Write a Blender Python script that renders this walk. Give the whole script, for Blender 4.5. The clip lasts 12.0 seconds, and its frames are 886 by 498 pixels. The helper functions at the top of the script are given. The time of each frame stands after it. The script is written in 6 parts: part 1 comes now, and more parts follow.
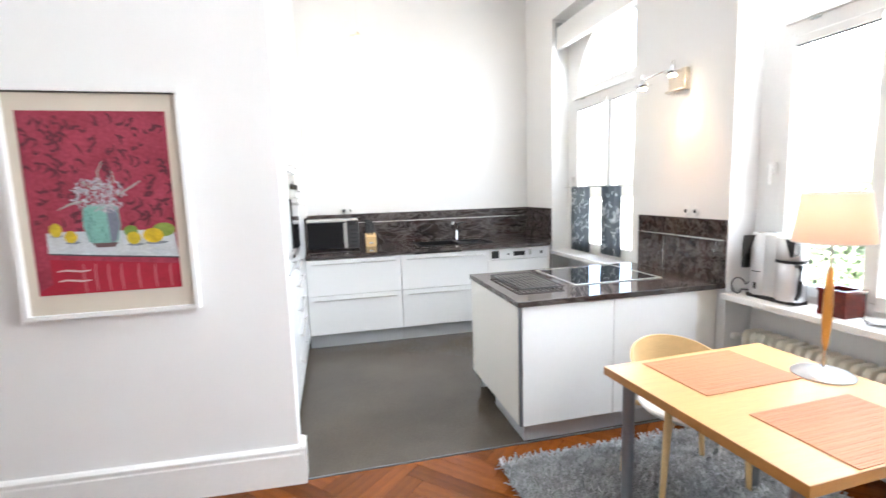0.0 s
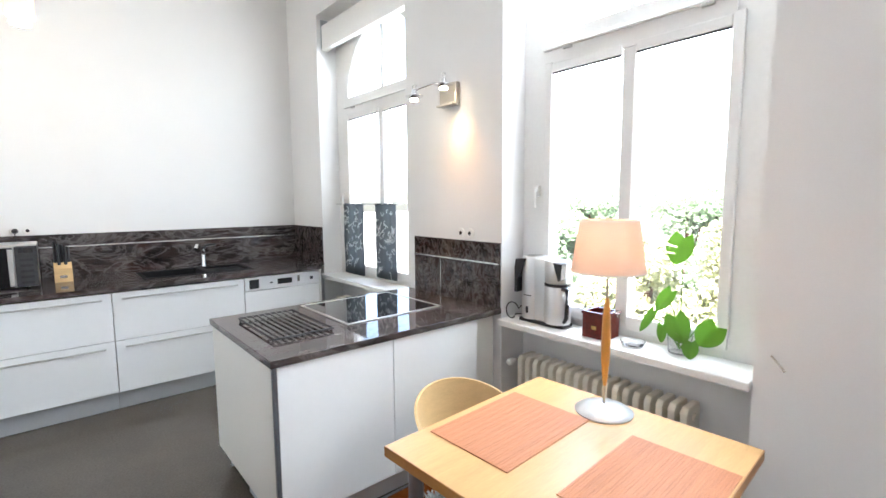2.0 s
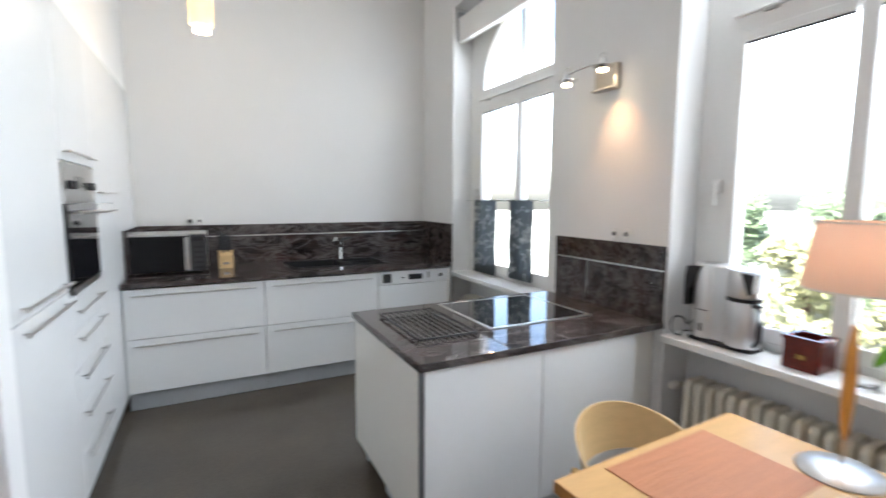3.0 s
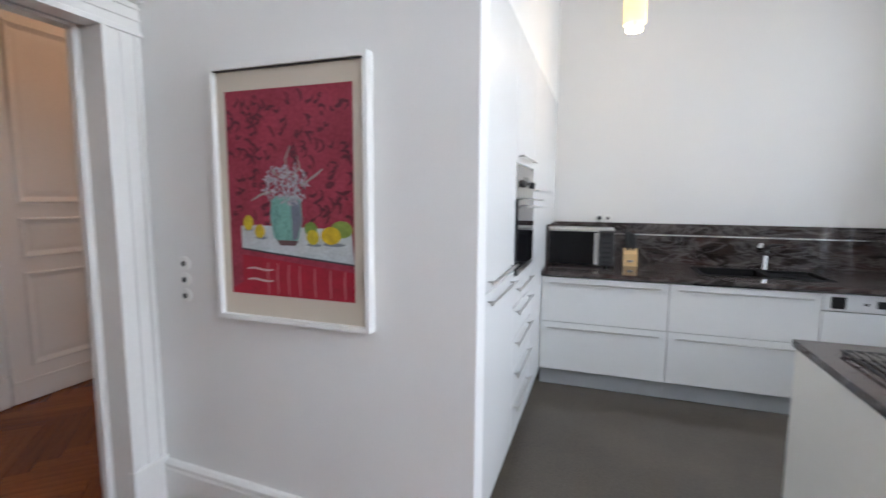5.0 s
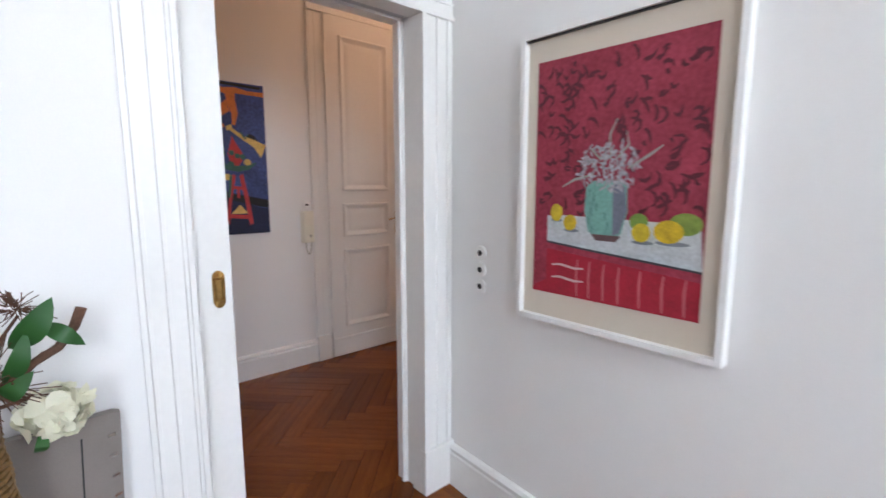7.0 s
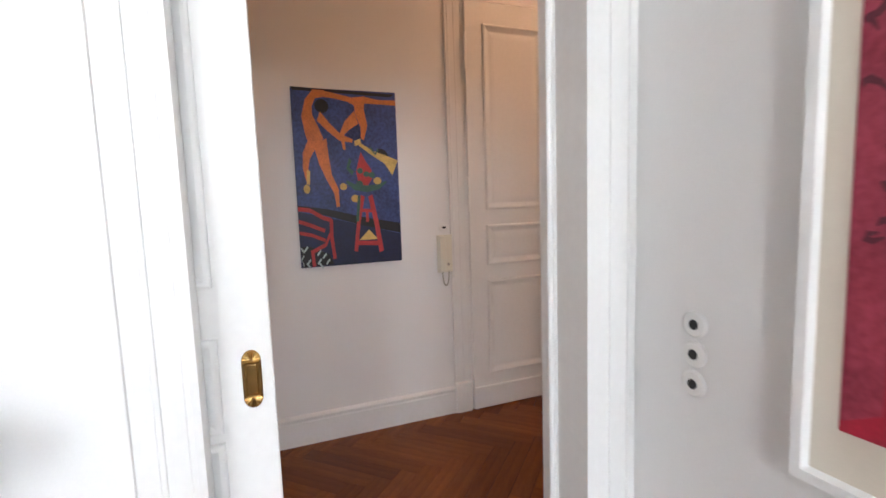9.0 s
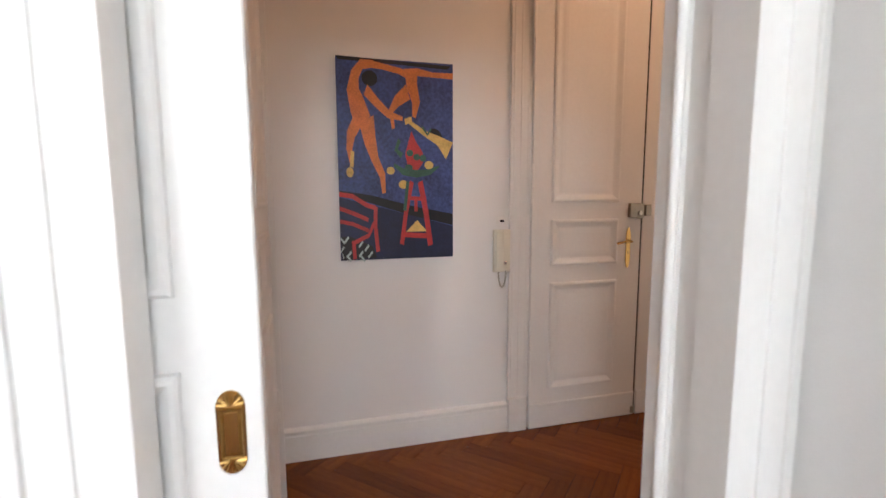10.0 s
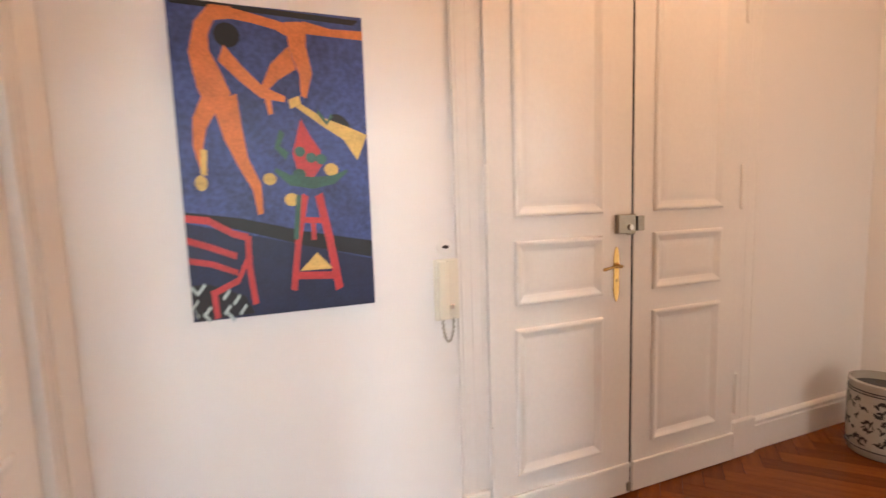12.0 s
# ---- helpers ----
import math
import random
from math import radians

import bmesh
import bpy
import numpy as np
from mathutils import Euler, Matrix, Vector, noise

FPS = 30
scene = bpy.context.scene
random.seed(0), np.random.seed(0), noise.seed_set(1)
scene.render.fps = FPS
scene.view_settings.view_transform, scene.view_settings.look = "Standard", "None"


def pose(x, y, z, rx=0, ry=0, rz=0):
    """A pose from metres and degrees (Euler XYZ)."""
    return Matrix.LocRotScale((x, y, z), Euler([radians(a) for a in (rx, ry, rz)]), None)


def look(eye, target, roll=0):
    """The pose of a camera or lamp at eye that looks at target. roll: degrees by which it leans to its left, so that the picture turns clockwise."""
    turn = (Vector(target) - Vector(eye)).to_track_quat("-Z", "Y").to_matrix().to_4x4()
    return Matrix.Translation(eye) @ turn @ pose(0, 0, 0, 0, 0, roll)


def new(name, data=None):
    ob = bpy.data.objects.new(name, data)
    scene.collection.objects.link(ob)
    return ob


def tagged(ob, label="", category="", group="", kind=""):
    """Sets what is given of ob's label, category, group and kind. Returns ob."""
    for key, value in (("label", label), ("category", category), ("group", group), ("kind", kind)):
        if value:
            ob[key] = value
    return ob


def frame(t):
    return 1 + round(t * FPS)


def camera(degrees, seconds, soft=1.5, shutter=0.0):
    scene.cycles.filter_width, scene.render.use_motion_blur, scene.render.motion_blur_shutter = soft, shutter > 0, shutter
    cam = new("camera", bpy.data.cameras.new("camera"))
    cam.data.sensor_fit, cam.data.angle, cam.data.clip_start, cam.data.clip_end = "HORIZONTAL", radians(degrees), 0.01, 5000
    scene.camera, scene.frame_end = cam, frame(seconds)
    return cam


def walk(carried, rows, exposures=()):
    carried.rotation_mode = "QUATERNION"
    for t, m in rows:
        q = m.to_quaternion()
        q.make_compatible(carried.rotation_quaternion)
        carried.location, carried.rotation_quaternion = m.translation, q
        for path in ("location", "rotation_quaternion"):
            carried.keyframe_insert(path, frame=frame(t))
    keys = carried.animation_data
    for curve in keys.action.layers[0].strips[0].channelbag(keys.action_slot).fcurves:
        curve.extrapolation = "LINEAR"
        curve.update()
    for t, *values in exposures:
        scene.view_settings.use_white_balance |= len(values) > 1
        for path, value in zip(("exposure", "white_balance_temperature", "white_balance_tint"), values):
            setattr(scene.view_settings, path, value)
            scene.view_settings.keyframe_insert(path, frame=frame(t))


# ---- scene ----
cam = camera(88.0, 12.0, shutter=0.5)
PATH = [
    (0, (0.068, 0.47, 1.587), (0.526, 2.401, 1.336), -1.8),
    (0.5, (0.145, 0.584, 1.581), (0.844, 2.441, 1.334), -1.2),
    (1, (0.284, 0.742, 1.589), (1.213, 2.499, 1.37), -1.1),
    (1.5, (0.385, 0.86, 1.591), (1.537, 2.482, 1.385), -0.7),
    (2, (0.418, 0.996, 1.609), (1.713, 2.506, 1.4), -0.4),
    (2.5, (0.397, 1.137, 1.594), (1.619, 2.706, 1.391), 0.0),
    (3, (0.371, 1.292, 1.59), (1.269, 3.066, 1.376), 0.2),
    (3.5, (0.356, 1.405, 1.608), (0.817, 3.339, 1.389), -0.1),
    (3.7, (0.338, 1.441, 1.609), (0.63, 3.408, 1.389), -0.1),
    (5.3, (0.203, 1.394, 1.563), (-0.642, 3.192, 1.335), 0.4),
    (5.5, (0.183, 1.39, 1.561), (-0.788, 3.122, 1.323), 0.3),
    (6, (0.073, 1.419, 1.56), (-1.128, 2.995, 1.293), -0.3),
    (6.5, (-0.076, 1.457, 1.573), (-1.394, 2.934, 1.289), -0.1),
    (7, (-0.203, 1.536, 1.559), (-1.685, 2.85, 1.284), -0.0),
    (7.5, (-0.346, 1.696, 1.578), (-1.993, 2.796, 1.298), 0.1),
    (7.7, (-0.382, 1.759, 1.596), (-2.086, 2.766, 1.314), -0.6),
    (9.3, (-0.943, 2.078, 1.58), (-2.819, 2.74, 1.374), -0.7),
    (9.5, (-1.014, 2.087, 1.579), (-2.907, 2.695, 1.364), 0.3),
    (10, (-1.207, 2.15, 1.556), (-3.125, 2.67, 1.324), -0.2),
    (10.5, (-1.449, 2.161, 1.563), (-3.351, 2.731, 1.32), -0.9),
    (11, (-1.657, 2.271, 1.608), (-3.553, 2.846, 1.331), -0.7),
    (11.2, (-1.699, 2.361, 1.593), (-3.611, 2.892, 1.344), -1.0),
    (11.5, (-1.853, 2.456, 1.58), (-3.769, 2.984, 1.355), -0.9),
    (11.8, (-1.953, 2.505, 1.578), (-3.846, 3.12, 1.378), -1.6),
    (12, (-2.025, 2.554, 1.6), (-3.888, 3.25, 1.388), -1.9),
]
EXPOSURES = [(0, 3.82, 6300, 11), (1, 3.66, 6250, 10), (2, 3.5, 6150, 10), (3.5, 2.75, 6150, 9.8), (5.5, 2.95, 6050, 12), (7.5, 3.33, 6050, 12), (9.5, 3.48, 6450, 12), (10.5, 3.75, 6500, 12), (11, 4.15, 6400, 11.5), (12, 4.4, 6650, 11)]
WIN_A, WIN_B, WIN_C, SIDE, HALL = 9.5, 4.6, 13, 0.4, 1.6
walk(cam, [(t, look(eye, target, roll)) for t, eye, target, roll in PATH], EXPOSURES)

# ---- world, sun, large lights ----
world = bpy.data.worlds.new("sky_world")
scene.world = world
world.use_nodes = True
wn = world.node_tree.nodes
sky = wn.new("ShaderNodeTexSky")
sky.sky_type, sky.sun_disc = "NISHITA", False
sky.sun_elevation, sky.sun_rotation = radians(50), radians(-70)
sky.dust_density, sky.ozone_density = 3.0, 1.0
wn["Background"].inputs[1].default_value = 0.15
world.node_tree.links.new(sky.outputs[0], wn["Background"].inputs[0])


def lamp(name, kind, m, energy, color, **kw):
    d = bpy.data.lights.new(name, kind)
    d.energy, d.color = energy, color
    for k, v in kw.items():
        if k == "size":
            d.size = v
        elif k == "size_y":
            d.shape, d.size_y = "RECTANGLE", v
        elif k == "angle":
            d.angle = v
        elif k == "radius":
            d.shadow_soft_size = v
        elif k == "spot":
            d.spot_size, d.spot_blend = v
    o = new(name, d)
    o.matrix_world = m
    return o


sun = lamp("sun", "SUN", look((-20, -8, 30), (0, 0, 0)), 5.0, (1.0, 0.95, 0.88), angle=radians(0.6))
# sky light standing in the three window openings, the third one added out of view
lamp("window_light_dining", "AREA", look((2.96, 2.235, 2.6), (0.96, 2.235, 1.5)), WIN_A, (0.90, 0.96, 1.0), size=1.25, size_y=1.6)
lamp("window_light_kitchen", "AREA", look((2.96, 4.63, 2.58), (0.96, 4.63, 1.48)), WIN_B, (0.90, 0.96, 1.0), size=1.3, size_y=1.6)
lamp("window_light_room", "AREA", look((2.96, -0.14, 2.58), (0.96, -0.14, 1.48)), WIN_C, (0.90, 0.96, 1.0), size=1.25, size_y=1.6)
# daylight of the side room, in the doorway at the hall's far end
lamp("side_room_light", "AREA", look((-2.0, 5.62, 1.1), (-3.9, 5.52, 1.0)), SIDE, (1.0, 0.93, 0.86), size=0.7, size_y=1.8)


# ---- materials ----
class M:
    pass


def mat(name, color, rough=0.5, metal=0.0, vary=0.08, scale=3.0, fine=60.0, bump=0.1, dist=0.002, ior=1.45, coat=0.0, rand=0.0, spec=0.5, stretch=None, color2=None, subsurf=0.0):
    m = bpy.data.materials.new(name)
    m.use_nodes = True
    nt = m.node_tree
    b = nt.nodes["Principled BSDF"]
    L = nt.links.new
    tc = nt.nodes.new("ShaderNodeTexCoord")
    mp = nt.nodes.new("ShaderNodeMapping")
    if stretch:
        mp.inputs["Scale"].default_value = stretch
    L(tc.outputs["Object"], mp.inputs[0])
    n1 = nt.nodes.new("ShaderNodeTexNoise")
    n1.inputs["Scale"].default_value, n1.inputs["Detail"].default_value = scale, 6
    n2 = nt.nodes.new("ShaderNodeTexNoise")
    n2.inputs["Scale"].default_value, n2.inputs["Detail"].default_value = fine, 3
    L(mp.outputs[0], n1.inputs[0]), L(mp.outputs[0], n2.inputs[0])
    mx = nt.nodes.new("ShaderNodeMath")
    mx.operation = "ADD"
    L(n1.outputs[0], mx.inputs[0]), L(n2.outputs[0], mx.inputs[1])
    ra = nt.nodes.new("ShaderNodeValToRGB")
    c2 = color2 or tuple(min(1, c * (1 + vary)) for c in color)
    ra.color_ramp.elements[0].color = (*[c * (1 - vary) for c in color], 1)
    ra.color_ramp.elements[1].color = (*c2, 1)
    ra.color_ramp.elements[0].position, ra.color_ramp.elements[1].position = 0.3, 0.7
    hf = nt.nodes.new("ShaderNodeMath")
    hf.operation = "MULTIPLY"
    hf.inputs[1].default_value = 0.5
    L(mx.outputs[0], hf.inputs[0]), L(hf.outputs[0], ra.inputs[0])
    out = ra.outputs[0]
    if rand:
        oi = nt.nodes.new("ShaderNodeObjectInfo")
        ge = nt.nodes.new("ShaderNodeNewGeometry")
        ad = nt.nodes.new("ShaderNodeMath")
        ad.operation = "ADD"
        fr = nt.nodes.new("ShaderNodeMath")
        fr.operation = "FRACT"
        L(oi.outputs["Random"], ad.inputs[0]), L(ge.outputs["Random Per Island"], ad.inputs[1]), L(ad.outputs[0], fr.inputs[0])
        mr = nt.nodes.new("ShaderNodeMapRange")
        mr.inputs["To Min"].default_value, mr.inputs["To Max"].default_value = 1 - rand, 1 + rand
        L(fr.outputs[0], mr.inputs[0])
        hs = nt.nodes.new("ShaderNodeHueSaturation")
        L(mr.outputs[0], hs.inputs["Value"]), L(out, hs.inputs["Color"])
        out = hs.outputs[0]
    L(out, b.inputs["Base Color"])
    rr = nt.nodes.new("ShaderNodeMapRange")
    rr.inputs["To Min"].default_value, rr.inputs["To Max"].default_value = max(0.02, rough * 0.85), min(1, rough * 1.15)
    L(n1.outputs[0], rr.inputs[0]), L(rr.outputs[0], b.inputs["Roughness"])
    b.inputs["Metallic"].default_value, b.inputs["IOR"].default_value = metal, ior
    b.inputs["Coat Weight"].default_value = coat
    b.inputs["Specular IOR Level"].default_value = spec
    if subsurf:
        b.inputs["Subsurface Weight"].default_value = subsurf
    if bump:
        bp = nt.nodes.new("ShaderNodeBump")
        bp.inputs["Strength"].default_value, bp.inputs["Distance"].default_value = bump, dist
        L(mx.outputs[0], bp.inputs["Height"]), L(bp.outputs[0], b.inputs["Normal"])
    return m


def glow(name, color, strength, base=(0.9, 0.85, 0.75)):
    m = mat(name, base, 0.5, bump=0)
    b = m.node_tree.nodes["Principled BSDF"]
    b.inputs["Emission Color"].default_value = (*color, 1)
    b.inputs["Emission Strength"].default_value = strength
    return m


def glass(name, color=(1, 1, 1), rough=0.0):
    m = bpy.data.materials.new(name)
    m.use_nodes = True
    b = m.node_tree.nodes["Principled BSDF"]
    b.inputs["Base Color"].default_value = (*color, 1)
    b.inputs["Transmission Weight"].default_value, b.inputs["Roughness"].default_value, b.inputs["IOR"].default_value = 1.0, rough, 1.45
    return m


def translucent(name, color, amount, rough=0.8):
    m = mat(name, color, rough, vary=0.06, scale=8, fine=300, bump=0.1, dist=0.001)
    nt = m.node_tree
    b = nt.nodes["Principled BSDF"]
    tr = nt.nodes.new("ShaderNodeBsdfTranslucent")
    tr.inputs[0].default_value = (*color, 1)
    mix = nt.nodes.new("ShaderNodeMixShader")
    mix.inputs[0].default_value = amount
    nt.links.new(b.outputs[0], mix.inputs[1]), nt.links.new(tr.outputs[0], mix.inputs[2])
    nt.links.new(mix.outputs[0], nt.nodes["Material Output"].inputs[0])
    return m


def stone(name):
    """Polished brown-grey granite with pale and rusty drifting veins."""
    m = mat(name, (0.020, 0.015, 0.0145), 0.04, vary=0.5, scale=4, fine=140, bump=0.0, ior=1.5)
    nt = m.node_tree
    L = nt.links.new
    b = nt.nodes["Principled BSDF"]
    base = b.inputs["Base Color"].links[0].from_socket
    tc = [n for n in nt.nodes if n.type == "TEX_COORD"][0]
    mp = nt.nodes.new("ShaderNodeMapping")
    mp.inputs["Rotation"].default_value, mp.inputs["Scale"].default_value = (0.4, 0.5, 0.9), (0.75, 2.8, 2.1)
    L(tc.outputs["Object"], mp.inputs[0])
    for sc, dis, lo, hi, col, amt in ((1.3, 1.6, 0.47, 0.485, (0.24, 0.20, 0.19), 0.22), (2.2, 1.4, 0.5, 0.78, (0.075, 0.033, 0.027), 0.65), (3.4, 2.2, 0.5, 0.51, (0.36, 0.33, 0.32), 0.22), (6.5, 1.2, 0.56, 0.8, (0.09, 0.08, 0.078), 0.5)):
        n = nt.nodes.new("ShaderNodeTexNoise")
        n.inputs["Scale"].default_value, n.inputs["Detail"].default_value, n.inputs["Distortion"].default_value = sc, 11, dis
        n.inputs["Roughness"].default_value = 0.6
        L(mp.outputs[0], n.inputs[0])
        r = nt.nodes.new("ShaderNodeValToRGB")
        e = r.color_ramp.elements
        e[0].position, e[1].position = lo - 0.05, hi
        e[0].color, e[1].color = (0, 0, 0, 1), (amt, amt, amt, 1)
        if hi - lo < 0.1:
            e2 = r.color_ramp.elements.new(hi + 0.06)
            e2.color = (0, 0, 0, 1)
        L(n.outputs[0], r.inputs[0])
        mx = nt.nodes.new("ShaderNodeMixRGB")
        L(r.outputs[0], mx.inputs[0]), L(base, mx.inputs[1])
        mx.inputs[2].default_value = (*col, 1)
        base = mx.outputs[0]
    L(base, b.inputs["Base Color"])
    return m


def wood(name, color, rough=0.35, rand=0.0, grain=(1, 14, 14), vary=0.3, coat=0.0):
    return mat(name, color, rough, vary=vary, scale=2.2, fine=22, bump=0.15, dist=0.0008, rand=rand, stretch=grain, coat=coat)


M.paint = mat("wall_paint", (0.80, 0.79, 0.775), 0.75, vary=0.025, scale=1.5, fine=220, bump=0.12, dist=0.0008)
M.ceil = mat("ceiling_paint", (0.82, 0.81, 0.8), 0.85, vary=0.02, scale=1, fine=160, bump=0.1, dist=0.0008)
M.trim = mat("white_gloss_paint", (0.80, 0.79, 0.765), 0.32, vary=0.03, scale=2, fine=45, bump=0.08, dist=0.0008)
M.cab = mat("white_lacquer_front", (0.80, 0.80, 0.79), 0.22, vary=0.015, scale=1, fine=30, bump=0.0)
M.side = mat("pale_side_panel", (0.74, 0.72, 0.67), 0.4, vary=0.02, scale=2, fine=60, bump=0.02)
M.silver = mat("silver_appliance_shell", (0.66, 0.66, 0.66), 0.32, 0.75, vary=0.04, scale=4, fine=200, bump=0.03, dist=0.0003)
M.steel = mat("brushed_steel", (0.56, 0.55, 0.53), 0.3, 1.0, vary=0.08, scale=4, fine=200, bump=0.05, dist=0.0003, stretch=(1, 1, 12))
M.plinth = mat("plinth_aluminium", (0.50, 0.52, 0.54), 0.4, 0.3, vary=0.06, scale=3, fine=120, bump=0.03)
M.chrome = mat("chrome", (0.75, 0.75, 0.75), 0.08, 1.0, bump=0.0)
M.nickel = mat("satin_nickel", (0.52, 0.47, 0.40), 0.28, 1.0, vary=0.06, bump=0.03)
M.brass = mat("polished_brass", (0.52, 0.32, 0.11), 0.26, 1.0, vary=0.18, scale=14, fine=90, bump=0.08, dist=0.0005)
M.lockm = mat("grey_lock_metal", (0.33, 0.30, 0.24), 0.38, 0.8, vary=0.12, bump=0.08)
M.black = mat("black_plastic", (0.018, 0.018, 0.02), 0.35, vary=0.1, bump=0.02)
M.blackglass = mat("black_glass", (0.008, 0.008, 0.01), 0.03, vary=0.05, bump=0.0, coat=0.6)
M.sinkm = mat("black_composite_sink", (0.013, 0.013, 0.014), 0.6, vary=0.2, fine=400, bump=0.05, spec=0.1)
M.stone = stone("polished_granite")
M.alum = mat("aluminium_strip", (0.7, 0.69, 0.67), 0.25, 1.0, bump=0.0)
M.floor_k = mat("grey_linoleum", (0.085, 0.070, 0.055), 0.24, vary=0.3, scale=1.3, fine=90, bump=0.05, dist=0.0006)
M.parq = wood("oiled_oak_parquet", (0.165, 0.045, 0.008), 0.2, rand=0.28, vary=0.36)
M.parq.node_tree.nodes["Principled BSDF"].inputs["Specular IOR Level"].default_value = 0.3
M.beech = wood("beech_wood", (0.60, 0.36, 0.15), 0.32, vary=0.12)
M.beech_edge = wood("wood_edge_band", (0.36, 0.17, 0.05), 0.35, vary=0.15)
M.birch = wood("pale_ash_veneer", (0.62, 0.42, 0.20), 0.4, vary=0.1)
M.matwood = mat("bamboo_placemat", (0.48, 0.195, 0.09), 0.6, rand=0.05, vary=0.2, scale=6, fine=60, bump=0.3, dist=0.001, stretch=(1, 26, 1))
M.legm = mat("grey_metal_leg", (0.22, 0.23, 0.25), 0.35, 0.7, vary=0.05, bump=0.02)
M.seatw = mat("white_plastic_seat", (0.74, 0.72, 0.68), 0.45, vary=0.03, bump=0.03)
M.rug = mat("grey_shag_yarn", (0.31, 0.315, 0.32), 0.95, vary=0.35, scale=14, fine=160, bump=0.3, dist=0.004, rand=0.35)
M.shade = translucent("linen_lamp_shade", (0.80, 0.66, 0.57), 0.5)
M.oakstem = wood("honey_wood_stem", (0.58, 0.27, 0.05), 0.3, grain=(14, 14, 1), vary=0.15)
M.rad = mat("cream_radiator_enamel", (0.74, 0.69, 0.58), 0.35, vary=0.05, scale=5, fine=60, bump=0.06)
M.leaf = translucent("monstera_leaf", (0.10, 0.24, 0.02), 0.45, 0.35)
M.leafd = translucent("dark_leaf", (0.03, 0.11, 0.025), 0.25, 0.4)
M.redbox = mat("dark_red_lacquer", (0.11, 0.012, 0.008), 0.25, vary=0.4, scale=14, fine=60, bump=0.05)
M.art_mat = mat("beige_mount", (0.60, 0.53, 0.44), 0.8, vary=0.03, scale=4, fine=200, bump=0.05)
M.frame = mat("white_picture_frame", (0.80, 0.79, 0.77), 0.4, vary=0.03, bump=0.02)
M.glass = glass("window_glass")
M.mwglass = mat("dark_oven_door", (0.008, 0.008, 0.009), 0.12, vary=0.1, bump=0.0, spec=0.25)
M.ivory = mat("ivory_plastic", (0.76, 0.73, 0.62), 0.4, vary=0.03, bump=0.02)
M.bulb = glow("lamp_bulb", (1.0, 0.72, 0.42), 2.0)
M.led = glow("lit_spot_lens", (1.0, 0.78, 0.5), 4.5)
M.curt = translucent("charcoal_sheer_cloth", (0.12, 0.135, 0.145), 0.65, 0.85)
M.leather = mat("taupe_leather", (0.21, 0.18, 0.16), 0.38, vary=0.08, scale=9, fine=250, bump=0.12, dist=0.0006)
M.twig = mat("dry_twig_bark", (0.10, 0.045, 0.025), 0.8, vary=0.4, scale=30, fine=200, bump=0.4)
M.petal = translucent("cream_petal", (0.78, 0.76, 0.60), 0.25, 0.6)
M.graphite = mat("graphite_shell", (0.05, 0.05, 0.052), 0.3, 0.4, vary=0.1, bump=0.02)
M.rackm = mat("dark_chromed_wire", (0.16, 0.155, 0.15), 0.18, 0.9, vary=0.15, bump=0.02)
M.cord = mat("grey_ivory_cord", (0.42, 0.40, 0.34), 0.5, vary=0.1, bump=0.05)
M.wicker = mat("brown_woven_cane", (0.20, 0.11, 0.035), 0.55, vary=0.4, scale=20, fine=140, bump=0.2, rand=0.25)


def plain(name, c, rough=0.7, vary=0.12, scale=9, fine=120):
    return mat(name, c, rough, vary=vary, scale=scale, fine=fine, bump=0.05)


# ---- builders ----
def bx(bm, x0, x1, y0, y1, z0, z1, bev=0.0, seg=1):
    x0, x1, y0, y1, z0, z1 = min(x0, x1), max(x0, x1), min(y0, y1), max(y0, y1), min(z0, z1), max(z0, z1)
    v = [bm.verts.new(p) for p in ((x0, y0, z0), (x1, y0, z0), (x1, y1, z0), (x0, y1, z0), (x0, y0, z1), (x1, y0, z1), (x1, y1, z1), (x0, y1, z1))]
    f = [bm.faces.new([v[i] for i in q]) for q in ((3, 2, 1, 0), (4, 5, 6, 7), (0, 1, 5, 4), (1, 2, 6, 5), (2, 3, 7, 6), (3, 0, 4, 7))]
    if bev:
        es = list({e for q in f for e in q.edges})
        bmesh.ops.bevel(bm, geom=es, offset=bev, segments=seg, affect="EDGES", profile=0.5, clamp_overlap=True)
    return bm


def box(x0, x1, y0, y1, z0, z1, bev=0.0, seg=1):
    return bx(bmesh.new(), x0, x1, y0, y1, z0, z1, bev, seg)


def lathe(prof, c, seg=24, axis="z", bm=None):
    """A turned shape from (radius, height) pairs round an axis through c."""
    bm = bm or bmesh.new()
    c = Vector(c)
    rings = []
    closed = prof[0] == prof[-1]
    for r, h in prof[:-1] if closed else prof:
        ring = []
        for i in range(seg):
            a = 2 * math.pi * i / seg
            p = {"z": (r * math.cos(a), r * math.sin(a), h), "x": (h, r * math.cos(a), r * math.sin(a)), "y": (r * math.sin(a), h, r * math.cos(a))}[axis]
            ring.append(bm.verts.new(c + Vector(p)))
        rings.append(ring)
    for a, b in zip(rings, rings[1:] + (rings[:1] if closed else [])):
        for i in range(seg):
            j = (i + 1) % seg
            bm.faces.new((a[i], a[j], b[j], b[i]))
    if closed:
        return bm
    for ring, rev in ((rings[0], True), (rings[-1], False)):
        if prof[0 if rev else -1][0] > 1e-4:
            bm.faces.new(ring[::-1] if rev else ring)
    return bm


